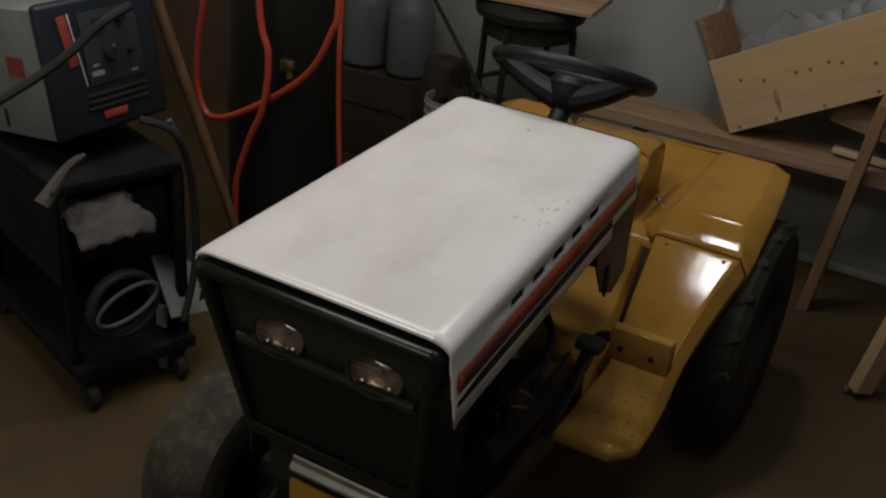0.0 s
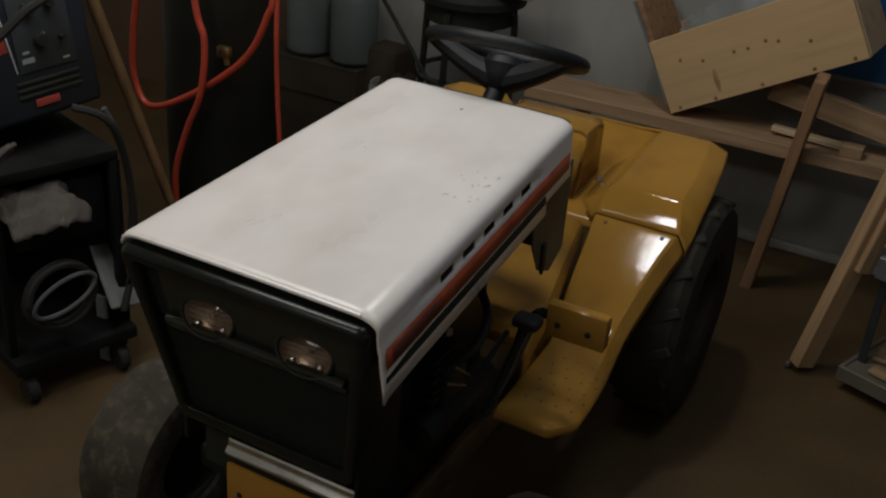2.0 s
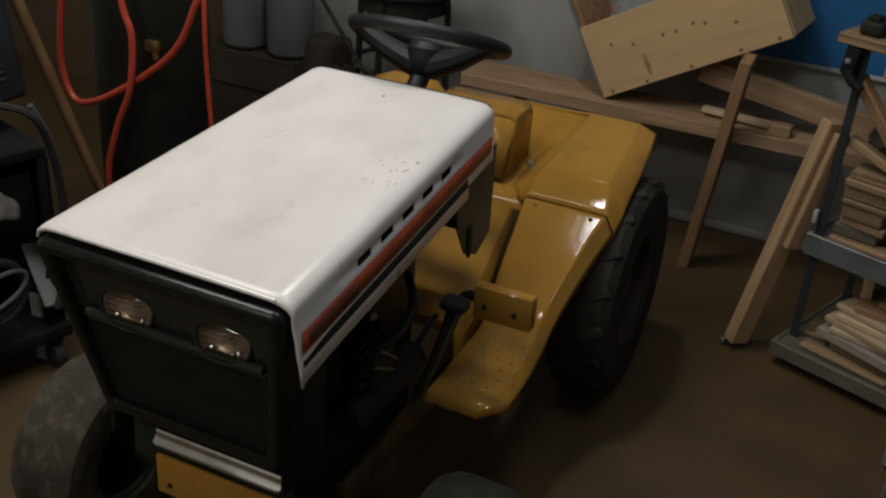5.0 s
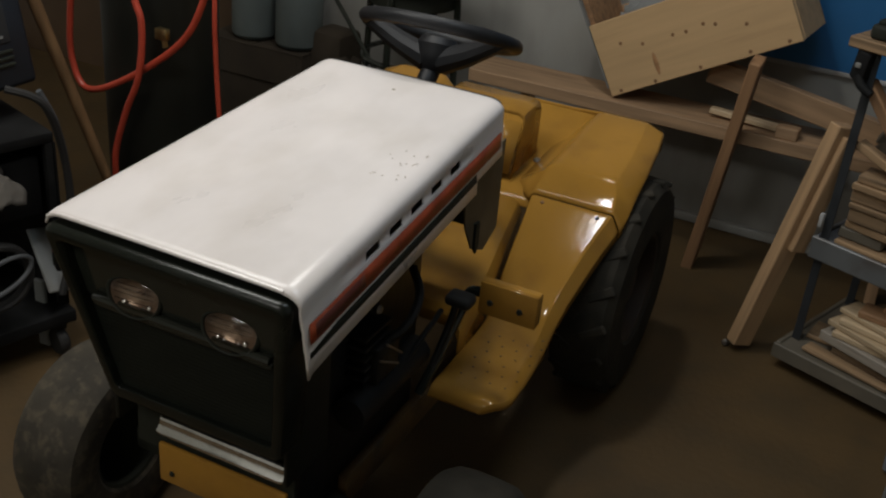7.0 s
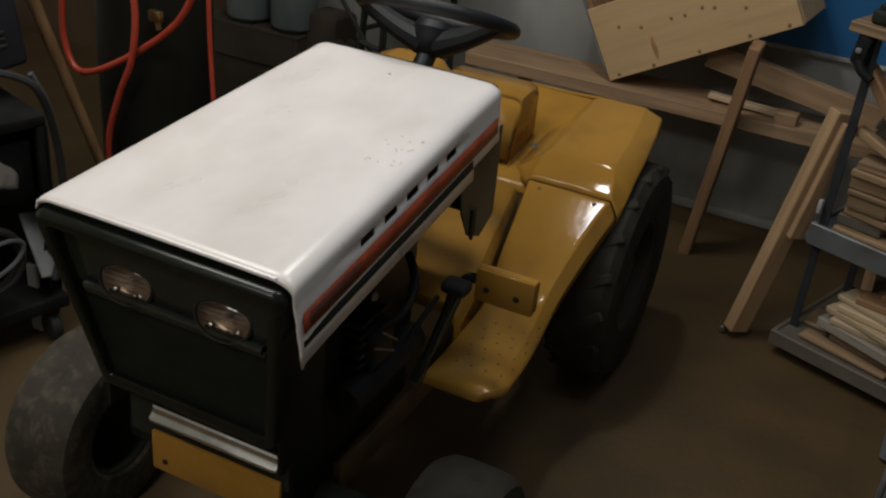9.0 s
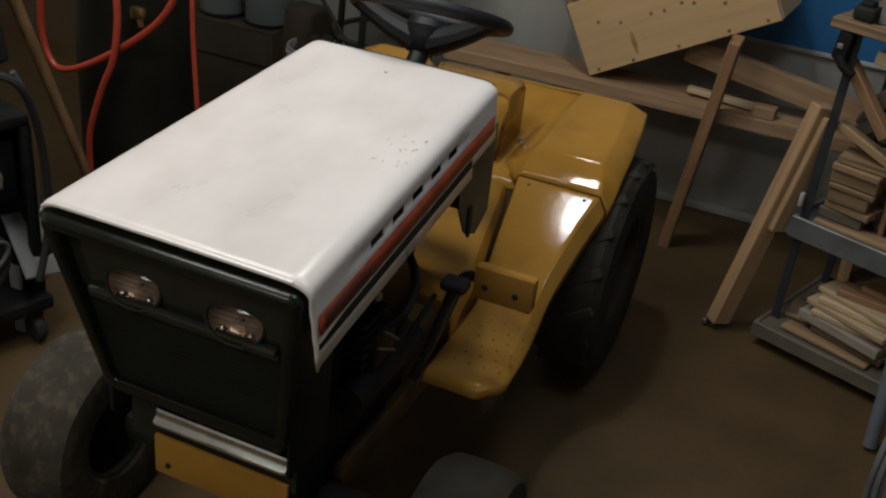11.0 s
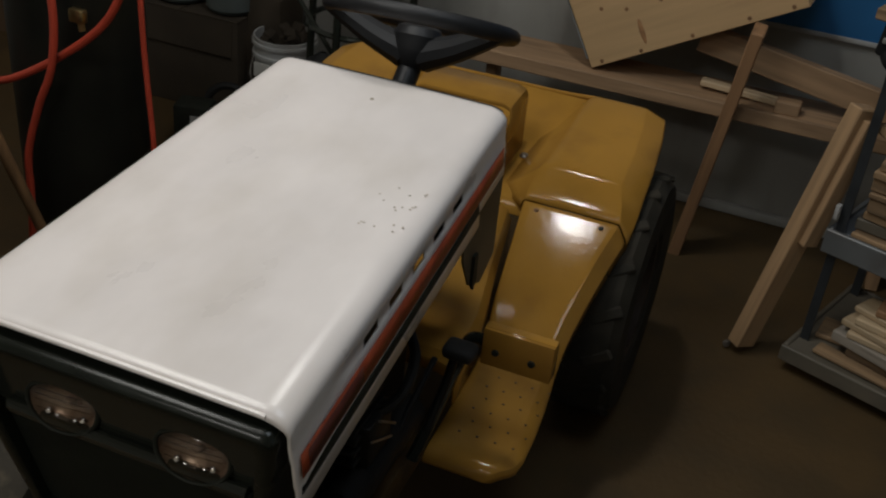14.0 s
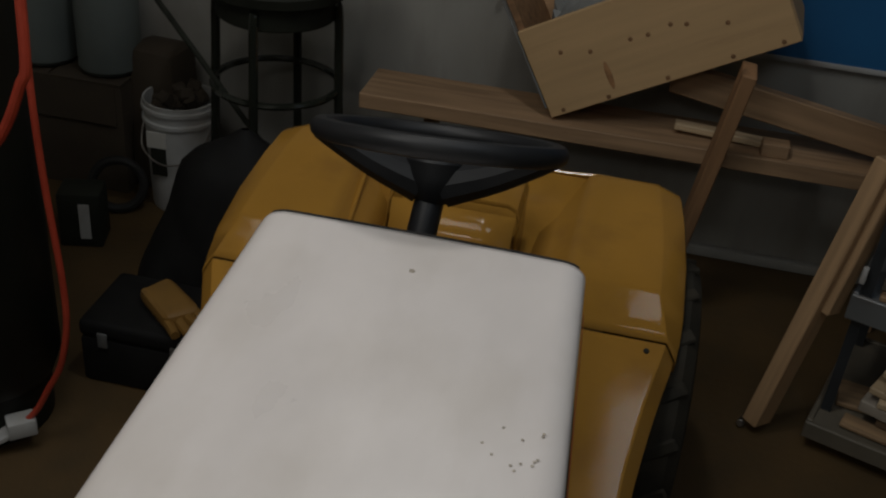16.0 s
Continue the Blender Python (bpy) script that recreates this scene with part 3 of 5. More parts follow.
# fenders with slanted leg panels and footrests, one sheet a side
def fender_rows(s):
    st = [  # y, inner x, outer x, z, drop at the outer edge
        (0.562, 0.206, 0.326, 0.386, 0.001), (0.565, 0.206, 0.334, 0.3915, 0.001), (0.570, 0.206, 0.342, 0.3965, 0.001), (0.577, 0.206, 0.351, 0.3992, 0.001), (0.586, 0.206, 0.359, 0.4002, 0.003), (0.602, 0.206, 0.366, 0.400, 0.006), (0.630, 0.206, 0.369, 0.400, 0.010), (0.700, 0.204, 0.367, 0.400, 0.014),
        (0.800, 0.202, 0.359, 0.400, 0.018), (0.860, 0.200, 0.352, 0.402, 0.020), (0.900, 0.195, 0.347, 0.4065, 0.021), (0.930, 0.190, 0.3445, 0.415, 0.022), (0.955, 0.184, 0.344, 0.428, 0.024), (0.980, 0.179, 0.3455, 0.443, 0.026), (1.00, 0.176, 0.347, 0.455, 0.027), (1.05, 0.170, 0.354, 0.4845, 0.028), (1.10, 0.165, 0.362, 0.514, 0.029), (1.15, 0.160, 0.372, 0.5435, 0.029), (1.190, 0.155, 0.381, 0.567, 0.029), (1.199, 0.154, 0.383, 0.5722, 0.029), (1.207, 0.153, 0.385, 0.5765, 0.029)]
    st2 = [(1.211, 0.150, 0.388, 0.5785, 0.029), (1.228, 0.152, 0.390, 0.5885, 0.034), (1.250, 0.156, 0.392, 0.6030, 0.038), (1.272, 0.161, 0.392, 0.6195, 0.042), (1.283, 0.164, 0.392, 0.6285, 0.043), (1.289, 0.166, 0.392, 0.6330, 0.043), (1.295, 0.168, 0.392, 0.6350, 0.042), (1.303, 0.170, 0.392, 0.6368, 0.041), (1.320, 0.173, 0.391, 0.640, 0.038), (1.40, 0.178, 0.389, 0.654, 0.028), (1.52, 0.181, 0.380, 0.674, 0.023), (1.590, 0.182, 0.370, 0.685, 0.020), (1.612, 0.182, 0.366, 0.683, 0.018), (1.622, 0.182, 0.364, 0.676, 0.016), (1.630, 0.182, 0.362, 0.63, 0.014)]
    def row(q):
        y, xi, xo, z, dr = q
        u = max(0.0, min(1.0, (y - 1.209) / 0.075))
        flat = [(xi, z - 0.020), (xi + 0.001, z - 0.008), (xi + 0.002, z - 0.003), (xi + 0.004, z - 0.001), (xi + 0.012, z)]
        wall = [(xi - 0.085, z - 0.070), (xi - 0.050, z - 0.052), (xi - 0.014, z - 0.018), (xi - 0.002, z - 0.005), (xi + 0.012, z)]
        inner = [(a[0] * (1 - u) + b[0] * u, a[1] * (1 - u) + b[1] * u) for a, b in zip(flat, wall)]
        k = 0.024 + 0.028 * u
        outer = [(xo - k, z), (xo - k + 0.004, z - 0.001), (xo - 0.004, z - dr), (xo - 0.0005, z - dr - 0.006), (xo, z - dr - (0.016 + 0.014 * max(0, min(1, (y - 0.60) / 0.5)) - 0.017 * u))]
        xs = inner + [(xi + 0.020, z), ((xi + xo) / 2, z), (xo - k - 0.007, z)] + outer
        off = 0.0 if s > 0 else 0.115 * max(0.3, min(1, (y - 0.3) / 0.9))
        return [(s * (x + off), y, zz) for x, zz in xs]
    return [row(q) for q in st], [row(q) for q in st2]


for s in (1, -1):
    low, high = fender_rows(s)
    low = [[(x, y - 0.002, z - 0.020) for x, y, z in low[0]], [(x, y - 0.001, z - 0.008) for x, y, z in low[0]]] + low
    low = [[(x, y, max(z, 0.3735) if y < 0.72 else z) for x, y, z in r] for r in low]
    leg = part("footrest", loft(bmesh.new(), low), YELLOW, tractor, "yellow footrest with slanted leg panel", solid=0.003)
    fen = part("fender", loft(bmesh.new(), high), YELLOW, tractor, "glossy yellow rear fender", solid=0.003)
    for bx, by, bz in ((0.333, 1.190, 0.567), (0.188, 1.192, 0.568)):
        part("bolt", lathe(bmesh.new(), [(0, 0.003), (0.004, 0.0025), (0.0055, 0), (0, 0)], 12, pose(s * bx - (0.095 if s < 0 else 0), by, bz + 0.002, 30.5)), BLACK_DULL if bx > 0.3 else DARKHOLE, leg)
    dim = bmesh.new()
    for i in range(4):
        for j in range(7):
            lathe(dim, [(0, 0.0014), (0.0016, 0.0011), (0.0028, 0)], 8, pose((-0.03 if s < 0 else 0) + s * (0.245 + 0.034 * i + 0.012 * (j % 2)), 0.635 + 0.036 * j, 0.4018))
    tagged(part("grip_pattern", dim, YELLOW_SHADED_DIRTY, leg, "raised grip dimples"), kind="stuff")

# centre pan, seat bracket, tunnel and dash tower
bm = bmesh.new()
loft(bm, [[(x, y, z) for x in (-0.245, -0.15, -0.05, 0.05, 0.13, 0.186)] for y, z in ((1.20, 0.540), (1.25, 0.560), (1.40, 0.582), (1.48, 0.600), (1.55, 0.638), (1.59, 0.665), (1.605, 0.6705), (1.624, 0.667), (1.632, 0.60))])
part("centre_pan", bm, YELLOW, tractor, "yellow pan between the fenders", solid=0.003)
bm = bmesh.new()
bend = ((-0.178, -0.150), (-0.177, -0.022), (-0.171, -0.007), (-0.155, 0), (0.045, 0), (0.061, -0.007), (0.067, -0.022), (0.068, -0.150))
loft(bm, [[(x, y + k * dz, z + dz) for x, dz in bend] for y, z, k in ((1.333, 0.722, 0.45), (1.337, 0.729, 0.45), (1.345, 0.733, 0.40), (1.39, 0.737, 0.0), (1.44, 0.738, 0.0))])
front = bmesh.new()
loft(front, [[(x, 1.3335 + 0.45 * dz, 0.722 + dz) for x in (-0.172, -0.10, 0.0, 0.060)] for dz in (-0.014, -0.07, -0.140)])
part("rear_bead", tube(bmesh.new(), smooth_path([(-0.235, 1.612, 0.668), (-0.05, 1.612, 0.6715), (0.10, 1.612, 0.6725), (0.192, 1.613, 0.678)], 4), 0.0055, 10), YELLOW, tractor, "rolled rear edge of the pan")
part("inner_bead", tube(bmesh.new(), smooth_path([(-0.262, 1.36, 0.615), (-0.268, 1.45, 0.640), (-0.274, 1.56, 0.663)], 5), 0.005, 10), YELLOW, tractor, "rolled inner edge of the fender")
bracket = part("seat_bracket", bm, YELLOW, tractor, "yellow folded seat bracket", solid=0.004)
part("front_sheet", front, YELLOW, bracket, "slanting front sheet", solid=0.003)
part("bolt", lathe(bmesh.new(), [(0, 0.007), (0.008, 0.006), (0.011, 0), (0, 0)], 12, pose(0.090, 1.40, 0.585)), STEEL, bracket)
bm = bmesh.new()
loft(bm, [[(x, y, z) for x, z in ((-w - 0.05, zb), (-w - 0.048, zt - 0.03), (-w - 0.035, zt - 0.008), (-w - 0.01, zt), (w - 0.035, zt), (w - 0.012, zt - 0.008), (w - 0.001, zt - 0.03), (w, zb))] for y, zt, zb, w in ((0.700, 0.462, 0.36, 0.204), (0.703, 0.485, 0.36, 0.205), (0.715, 0.500, 0.36, 0.206), (0.735, 0.505, 0.36, 0.206), (0.86, 0.508, 0.38, 0.196), (1.00, 0.522, 0.40, 0.168), (1.20, 0.556, 0.42, 0.134))])
part("tunnel_cover", bm, YELLOW, tractor, "yellow transmission tunnel cover", solid=0.003)
for s in (1, -1):
    part("dash_side", plate(bmesh.new(), [(0.665, 0.815), (0.80, 0.845), (0.862, 0.85), (0.866, 0.64), (0.80, 0.61), (0.735, 0.64), (0.690, 0.71)], 0.004, pose(s * 0.197 - (0.012 if s < 0 else 0), 0, 0, 0, 0, 90)), DARKOLIVE, tractor, "dark olive side sheet of the dash tower")
    part("dash_bracket", plate(bmesh.new(), [(0.735, 0.70), (0.752, 0.70), (0.758, 0.645), (0.748, 0.625), (0.738, 0.64)], 0.006, pose(s * 0.203 - (0.012 if s < 0 else 0), 0, 0, 0, 0, 90)), BLACK_DULL, tractor, "black triangular bracket")
part("dash_back", boxbm(-0.205, 0.190, 0.790, 0.806, 0.66, 0.925, 0.004), BLACK_DULL, tractor, "dark dash panel under the hood end")

# steering
col = part("steering_column", rod(bmesh.new(), (-0.036, 0.82, 0.80), (-0.033, 0.958, 0.932), 0.022, 16), GRIP, tractor, "black steering column")
sw = new("steering_wheel")
sw.parent = tractor
sw.matrix_basis = pose(-0.032, 0.985, 1.005, -22, -2.0, 0)
R = 0.170
part("rim", tube(bmesh.new(), [(R * math.cos(2 * math.pi * k / 48), R * math.sin(2 * math.pi * k / 48), 0) for k in range(48)], 0.0155, 12, True), GRIP, sw, "black plastic wheel rim")
part("hub", lathe(bmesh.new(), [(0, -0.088), (0.026, -0.088), (0.036, -0.075), (0.044, -0.055), (0.047, -0.030), (0.040, -0.015), (0.030, -0.010), (0, -0.008)], 24), GRIP, sw, "black dished hub")
for a in (-14, 194):
    ca, sa = math.cos(radians(a)), math.sin(radians(a))
    bm = tube(bmesh.new(), smooth_path([(0.02 * ca, 0.02 * sa, -0.062), (0.09 * ca, 0.09 * sa, -0.038), (R * ca, R * sa, 0)], 4), lambda t: 0.032 - 0.014 * t, 10)
    part("spoke", bm, GRIP, sw)

# foot pedal on its arm
ped = new("brake_pedal")
ped.parent = tractor
ped.matrix_basis = pose(0, 0, 0)
part("pedal_plate", boxbm(0.260, 0.386, 0.650, 0.656, 0.550, 0.624, 0.002), YELLOW, ped, "yellow flat pedal plate")
part("pedal_lip", boxbm(0.260, 0.386, 0.6562, 0.676, 0.6195, 0.6245, 0.002), YELLOW, ped)
part("pedal_flange", boxbm(0.3815, 0.3865, 0.6562, 0.678, 0.553, 0.6193, 0.0015), YELLOW, ped)
for bx in (0.285, 0.350):
    part("bolt", lathe(bmesh.new(), [(0, 0.004), (0.006, 0.003), (0.007, 0), (0, 0)], 12, pose(bx, 0.650, 0.580, 90)), BLACK_DULL, ped)
part("pedal_arm", tube(bmesh.new(), smooth_path([(0.27, 0.662, 0.59), (0.235, 0.66, 0.585), (0.222, 0.64, 0.53), (0.205, 0.58, 0.44), (0.19, 0.55, 0.38)]), 0.011, 10), BLACK, ped, "black bent pedal arm")
part("clutch_pad", boxbm(0.205, 0.262, 0.595, 0.640, 0.575, 0.60, 0.010, 3), RUBBER, ped, "black rubber foot pad")
part("clutch_lever", tube(bmesh.new(), smooth_path([(0.225, 0.62, 0.578), (0.218, 0.605, 0.52), (0.205, 0.57, 0.44)]), 0.008, 10), ENGINE, ped, "black lever under the pad")

# ---- behind the tractor: crate, trestle, shelf, stool ----
A, B = Vector((0.042, 2.225, 0.520)), Vector((0.597, 2.175, 0.837))
cx = (B - A).normalized()
cz = Vector((0, 0, 1)) - cx * cx.z
cz.normalize()
cy = cz.cross(cx)
cm = Matrix((cx, cy, cz)).transposed().to_4x4()
cm.translation = A
crate = thing("wooden_crate", "open pine box with dark nail holes propped askew on a trestle", "crate", cm)
CL, CD, CH = 0.652, 0.26, 0.245
face = part("front_board", boxbm(0, CL, 0, 0.019, 0, CH, 0.002, 1), PINE, crate, "knotty pine front board")
part("side_board", boxbm(-0.002, 0.017, 0.0195, CD, 0.002, CH + 0.14, 0.002, 1), SCRAP_WARM, crate, "brown end board")
part("side_board", boxbm(CL - 0.017, CL + 0.002, 0.0195, CD, 0.002, CH + 0.02, 0.002, 1), PINE, crate)
part("back_board", boxbm(0, CL, CD, CD + 0.019, 0, CH + 0.02, 0.002, 1), PINE_OLD, crate)
part("bottom_board", boxbm(0.018, CL - 0.018, 0.0195, CD, 0.0, 0.016, 0.002, 1), PINE_OLD, crate)
for u, v in ((0.089, 0.160), (0.162, 0.138), (0.268, 0.136), (0.313, 0.133), (0.373, 0.140), (0.410, 0.128), (0.503, 0.100), (0.612, 0.012), (0.490, 0.015), (0.324, 0.012), (0.165, 0.010), (0.039, 0.012)):
    bm = lathe(bmesh.new(), [(0, 0.001), (0.004, 0.0008), (0.0062, 0)], 10, pose(u, -0.0005, v, 90))
    part("nail_hole", bm, DARKHOLE, face)
bm = lathe(bmesh.new(), [(0, 0.001), (0.012, 0.0008), (0.016, 0)], 14, pose(0.186, -0.0005, 0.064, 90, 0, 0) @ Matrix.Diagonal((0.5, 2.4, 1, 1)))
part("knot", bm, KNOT, face, "dark knot in the pine")
bm = bmesh.new()
rows = []
for i in range(30):
    row = []
    for j in range(18):
        u, v = i / 29, j / 17
        p = Vector((0.020 + u * (CL - 0.040), 0.022 + v * (CD - 0.026), 0))
        edge = min(1.0, 9 * min(u, 1 - u), 7 * min(v, 1 - v))
        crease = abs(noise.noise(Vector((u * 9, v * 5, 2)))) + 0.5 * abs(noise.noise(Vector((u * 21, v * 12, 5))))
        p.z = 0.018 + edge ** 0.5 * (0.235 + 0.050 * noise.noise(Vector((u * 4, v * 3, 9))) + 0.055 * crease)
        row.append(p)
    rows.append(row)
loft(bm, rows)
box(bm, -0.0065, -0.0025, 0.000, 0.055, 0.030, CH + 0.142, 0.001, 1)
tagged(part("plastic_bag", bm, DUSTY_DIM, None, "", cm), "crumpled whitish plastic bags stuffed in the pine box", "bag")

trestle = thing("trestle", "rough timber trestle with a long rail and a bolted slanting leg", "trestle", pose(0, 2.3, 0))


def tb(name, a, b, w, t, m, roll=0):
    off = Vector((0, 2.3, 0))
    return board(name, Vector(a) - off, Vector(b) - off, w, t, m, "", parent=trestle, roll=roll)


tb("rail", (-0.48, 2.305, 0.486), (1.02, 2.285, 0.499), 0.19, 0.045, PINE_OLD)
tb("leg", (0.408, 2.222, 0.0), (0.498, 2.112, 0.776), 0.078, 0.036, SCRAP_WARM, 90)
for z in (0.458, 0.70):
    y = 2.222 + (2.112 - 2.222) * z / 0.776 - 0.0185
    part("bolt", lathe(bmesh.new(), [(0, 0.007), (0.007, 0.006), (0.011, 0.002), (0.011, 0), (0, 0)], 12, pose(0.408 + 0.090 * z / 0.776, y - 2.3, z, 98)), BLACK_DULL, trestle, "dark bolt head")
tb("brace", (0.335, 2.285, 0.668), (0.955, 2.275, 0.568), 0.038, 0.080, PINE_OLD)
tb("leg", (-0.32, 2.36, 0.0), (-0.30, 2.36, 0.464), 0.062, 0.036, PINE_OLD, 90)
tb("leg", (1.00, 2.32, 0.0), (0.98, 2.32, 0.475), 0.062, 0.036, PINE_OLD, 90)
part("bolt", lathe(bmesh.new(), [(0, 0.008), (0.008, 0.007), (0.012, 0), (0, 0)], 12, pose(0.468, 2.133 - 2.3, 0.505, 90)), STEEL, trestle)
board("offcut", (0.362, 2.275, 0.540), (0.632, 2.270, 0.528), 0.035, 0.018, PINE_PALE, "short pale offcut lying on the trestle rail", "offcut")
board("wood_block", (0.585, 2.235, 0.536), (0.655, 2.232, 0.537), 0.05, 0.036, PINE_OLD, "small weathered wood block on the trestle rail", "block")

FOOT = Vector((0.674, 1.766, 0.0))
post = thing("timber_post", "two brown sawn timbers nailed together leaning on the shelf", "post", Matrix.Translation(FOOT))
pa, pb, po = Vector((0, 0, 0.022)), Vector((0.122, 0.066, 0.728)), Vector((0.027, -0.004, -0.004))
board("long_timber", pa, pb, 0.064, 0.042, POSTWOOD, "", parent=post, roll=46)
board("short_timber", pa + (pb - pa) * 0.47 + po, pa + (pb - pa) * 0.965 + po, 0.050, 0.036, POSTWOOD, "", parent=post, roll=46)
bm = lathe(bmesh.new(), [(0, 0.012), (0.007, 0.012), (0.010, 0.008), (0.010, 0.0), (0.005, 0), (0.005, -0.03), (0, -0.03)], 12, pose(0.640, 1.762, 0.012, 70, -50, 0))
tagged(part("lag_bolt", bm, STEEL), "bright steel bolt head at the foot of the post", "bolt")

# shelf with lumber, its front running slightly towards the camera
SM = pose(0.780, 1.724, 0, 0, 0, -20)
SET = 0.062  # the upper trays stand back from the bottom one
shelf = thing("storage_shelf", "grey metal shelf loaded with scrap lumber", "shelf", SM)
for z0, z1, y0, mt, nm in ((0.034, 0.080, 0.0, OLIVE, "bottom_shelf"), (0.346, 0.412, SET, GREYMETAL, "middle_shelf")):
    tray = part(nm, boxbm(0.0082, 0.7858, y0 + 0.0142, 0.4458, z1 - 0.012, z1 - 0.006), mt, shelf, "grey folded-metal shelf tray" if mt is GREYMETAL else "dusty olive-grey tray")
    for x0, x1, ya, yb in ((-0.006, 0.80, y0, y0 + 0.014), (-0.006, 0.80, 0.446, 0.46), (-0.006, 0.008, y0 + 0.0142, 0.4458), (0.786, 0.80, y0 + 0.0142, 0.4458)):
        part("rim", boxbm(x0, x1, ya, yb, z0, z1, 0.003, 1), mt, tray)
part("top_shelf", boxbm(-0.045, 0.80, 0.045, 0.47, 0.952, 0.980, 0.003, 1), SCRAP, shelf, "rough wooden top board")
for px, py in ((0.010, 0.080), (0.750, 0.080), (0.010, 0.410), (0.750, 0.410)):
    bm = bmesh.new()
    box(bm, px, px + 0.024, py, py + 0.004, 0.0, 0.950)
    box(bm, px, px + 0.004, py + 0.0042, py + 0.026, 0.0, 0.950)
    part("upright", bm, PANELGREY, shelf, "dark angle-iron upright")
# Added dark backing, so the gaps between the lumber stay in gloom.
part("back_sheet", boxbm(0.02, 0.78, 0.438, 0.444, 0.414, 0.950), HARDBOARD, shelf, "dark brown sheet added for the gloom behind the lumber")
for px in (0.03, 0.40, 0.74):
    part("foot_block", boxbm(px, px + 0.04, 0.07, 0.40, 0.0, 0.0338), BLACK_DULL, shelf)


def on_shelf(p):
    """Places over the middle tray stand back with it."""
    x, y, z = p
    return SM @ (Vector((x, y + SET, z - 0.026 * max(0.0, min(1.0, (0.95 - z) / 0.5)))) if z > 0.35 else Vector(p))


def lumber(name, a, b, w, t, mt, label, category="offcut", roll=0.0):
    return board(name, on_shelf(a), on_shelf(b), w, t, mt, label, category, "lumber on the shelf", roll)


rng = random.Random(11)
for x0, y0, x1, y1, z, w, t, mt in (
        (0.065, 0.060, 0.33, 0.050, 0.078, 0.050, 0.012, SCRAP), (0.03, 0.16, 0.30, 0.20, 0.078, 0.10, 0.014, SCRAP), (0.14, 0.12, 0.36, 0.10, 0.092, 0.10, 0.022, SCRAP),
        (0.095, 0.115, 0.350, 0.075, 0.116, 0.085, 0.030, GREYWOOD), (0.125, 0.100, 0.375, 0.105, 0.147, 0.075, 0.018, PINE_PALE), (0.105, 0.125, 0.355, 0.080, 0.166, 0.085, 0.018, FRESH),
        (0.13, 0.115, 0.385, 0.115, 0.185, 0.078, 0.020, PINE_PALE), (0.12, 0.145, 0.345, 0.100, 0.206, 0.080, 0.016, FRESH), (0.165, 0.125, 0.365, 0.150, 0.223, 0.070, 0.020, SCRAP_WARM), (0.22, 0.16, 0.34, 0.15, 0.244, 0.055, 0.016, SCRAP_WARM),
        (0.42, 0.20, 0.74, 0.22, 0.078, 0.10, 0.038, SCRAP), (0.44, 0.22, 0.70, 0.19, 0.117, 0.08, 0.03, SCRAP)):
    lumber("lumber_offcut", (x0, y0, z + t / 2), (x1, y1, z + t / 2), w, t, mt, "grey-painted board in the lumber stack" if mt is GREYWOOD else "sawn lumber offcut stacked on the bottom tray")
lumber("lumber_offcut", (0.05, 0.045, 0.440), (0.33, 0.050, 0.440), 0.055, 0.014, SCRAP, "thin brown board lying on the middle tray")
for x0, x1, y, z, w, t, mt in ((0.045, 0.17, 0.085, 0.449, 0.09, 0.030, OLIVE), (0.06, 0.19, 0.075, 0.480, 0.085, 0.022, SCRAP), (0.062, 0.175, 0.07, 0.503, 0.085, 0.038, SCRAP), (0.058, 0.185, 0.065, 0.542, 0.080, 0.016, SCRAP),
        (0.055, 0.185, 0.07, 0.559, 0.09, 0.034, SCRAP), (0.055, 0.190, 0.065, 0.594, 0.085, 0.020, SCRAP), (0.060, 0.195, 0.07, 0.615, 0.085, 0.022, SCRAP)):
    lumber("lumber_offcut", (x0, y + rng.uniform(-0.008, 0.008), z + t / 2), (x1, y + rng.uniform(-0.012, 0.012), z + t / 2), w, t, mt, "short lumber block stacked on the middle tray")
for x0, z1, w, mt in ((0.215, 0.600, 0.030, SCRAP_WARM), (0.252, 0.545, 0.022, SCRAP), (0.277, 0.575, 0.018, POSTWOOD)):
    lumber("upright_offcut", (x0, 0.085, 0.434), (x0 - 0.012, 0.095, z1), w, 0.016, mt, "narrow stick standing on the middle tray", "stick", 90)
for k, (a, b, w, t, mt) in enumerate((((0.012, 0.045, 0.868), (0.166, 0.037, 0.712), 0.040, 0.030, SCRAP_WARM), ((0.03, 0.05, 0.705), (0.33, 0.06, 0.600), 0.036, 0.024, SCRAP), ((0.088, 0.08, 0.900), (0.42, 0.03, 0.892), 0.12, 0.034, FRESH), ((0.150, 0.07, 0.862), (0.43, 0.03, 0.858), 0.09, 0.030, PINE_PALE), ((0.20, 0.10, 0.800), (0.30, 0.04, 0.775), 0.05, 0.022, POSTWOOD), ((0.20, 0.20, 0.67), (0.50, 0.10, 0.64), 0.09, 0.04, SCRAP), ((0.25, 0.22, 0.60), (0.60, 0.16, 0.59), 0.09, 0.04, SCRAP_WARM), ((0.28, 0.25, 0.78), (0.60, 0.15, 0.80), 0.08, 0.04, SCRAP))):
    lumber("lumber_offcut", a, b, w, t, mt, "lumber scrap jammed askew between the shelves", roll=12 * math.sin(k * 3.0))
bm = boxbm(0.0, 0.012, -0.004, 0.012, 0.465, 0.505, 0.002)
tagged(part("paper_tag", bm, PALEPLASTIC, None, "", SM @ pose(0, SET, -0.02)), "small white tag on the shelf upright", "tag")
bm = boxbm(-0.005, 0.055, 0.0, 0.06, 0.981, 1.019, 0.010, 3)
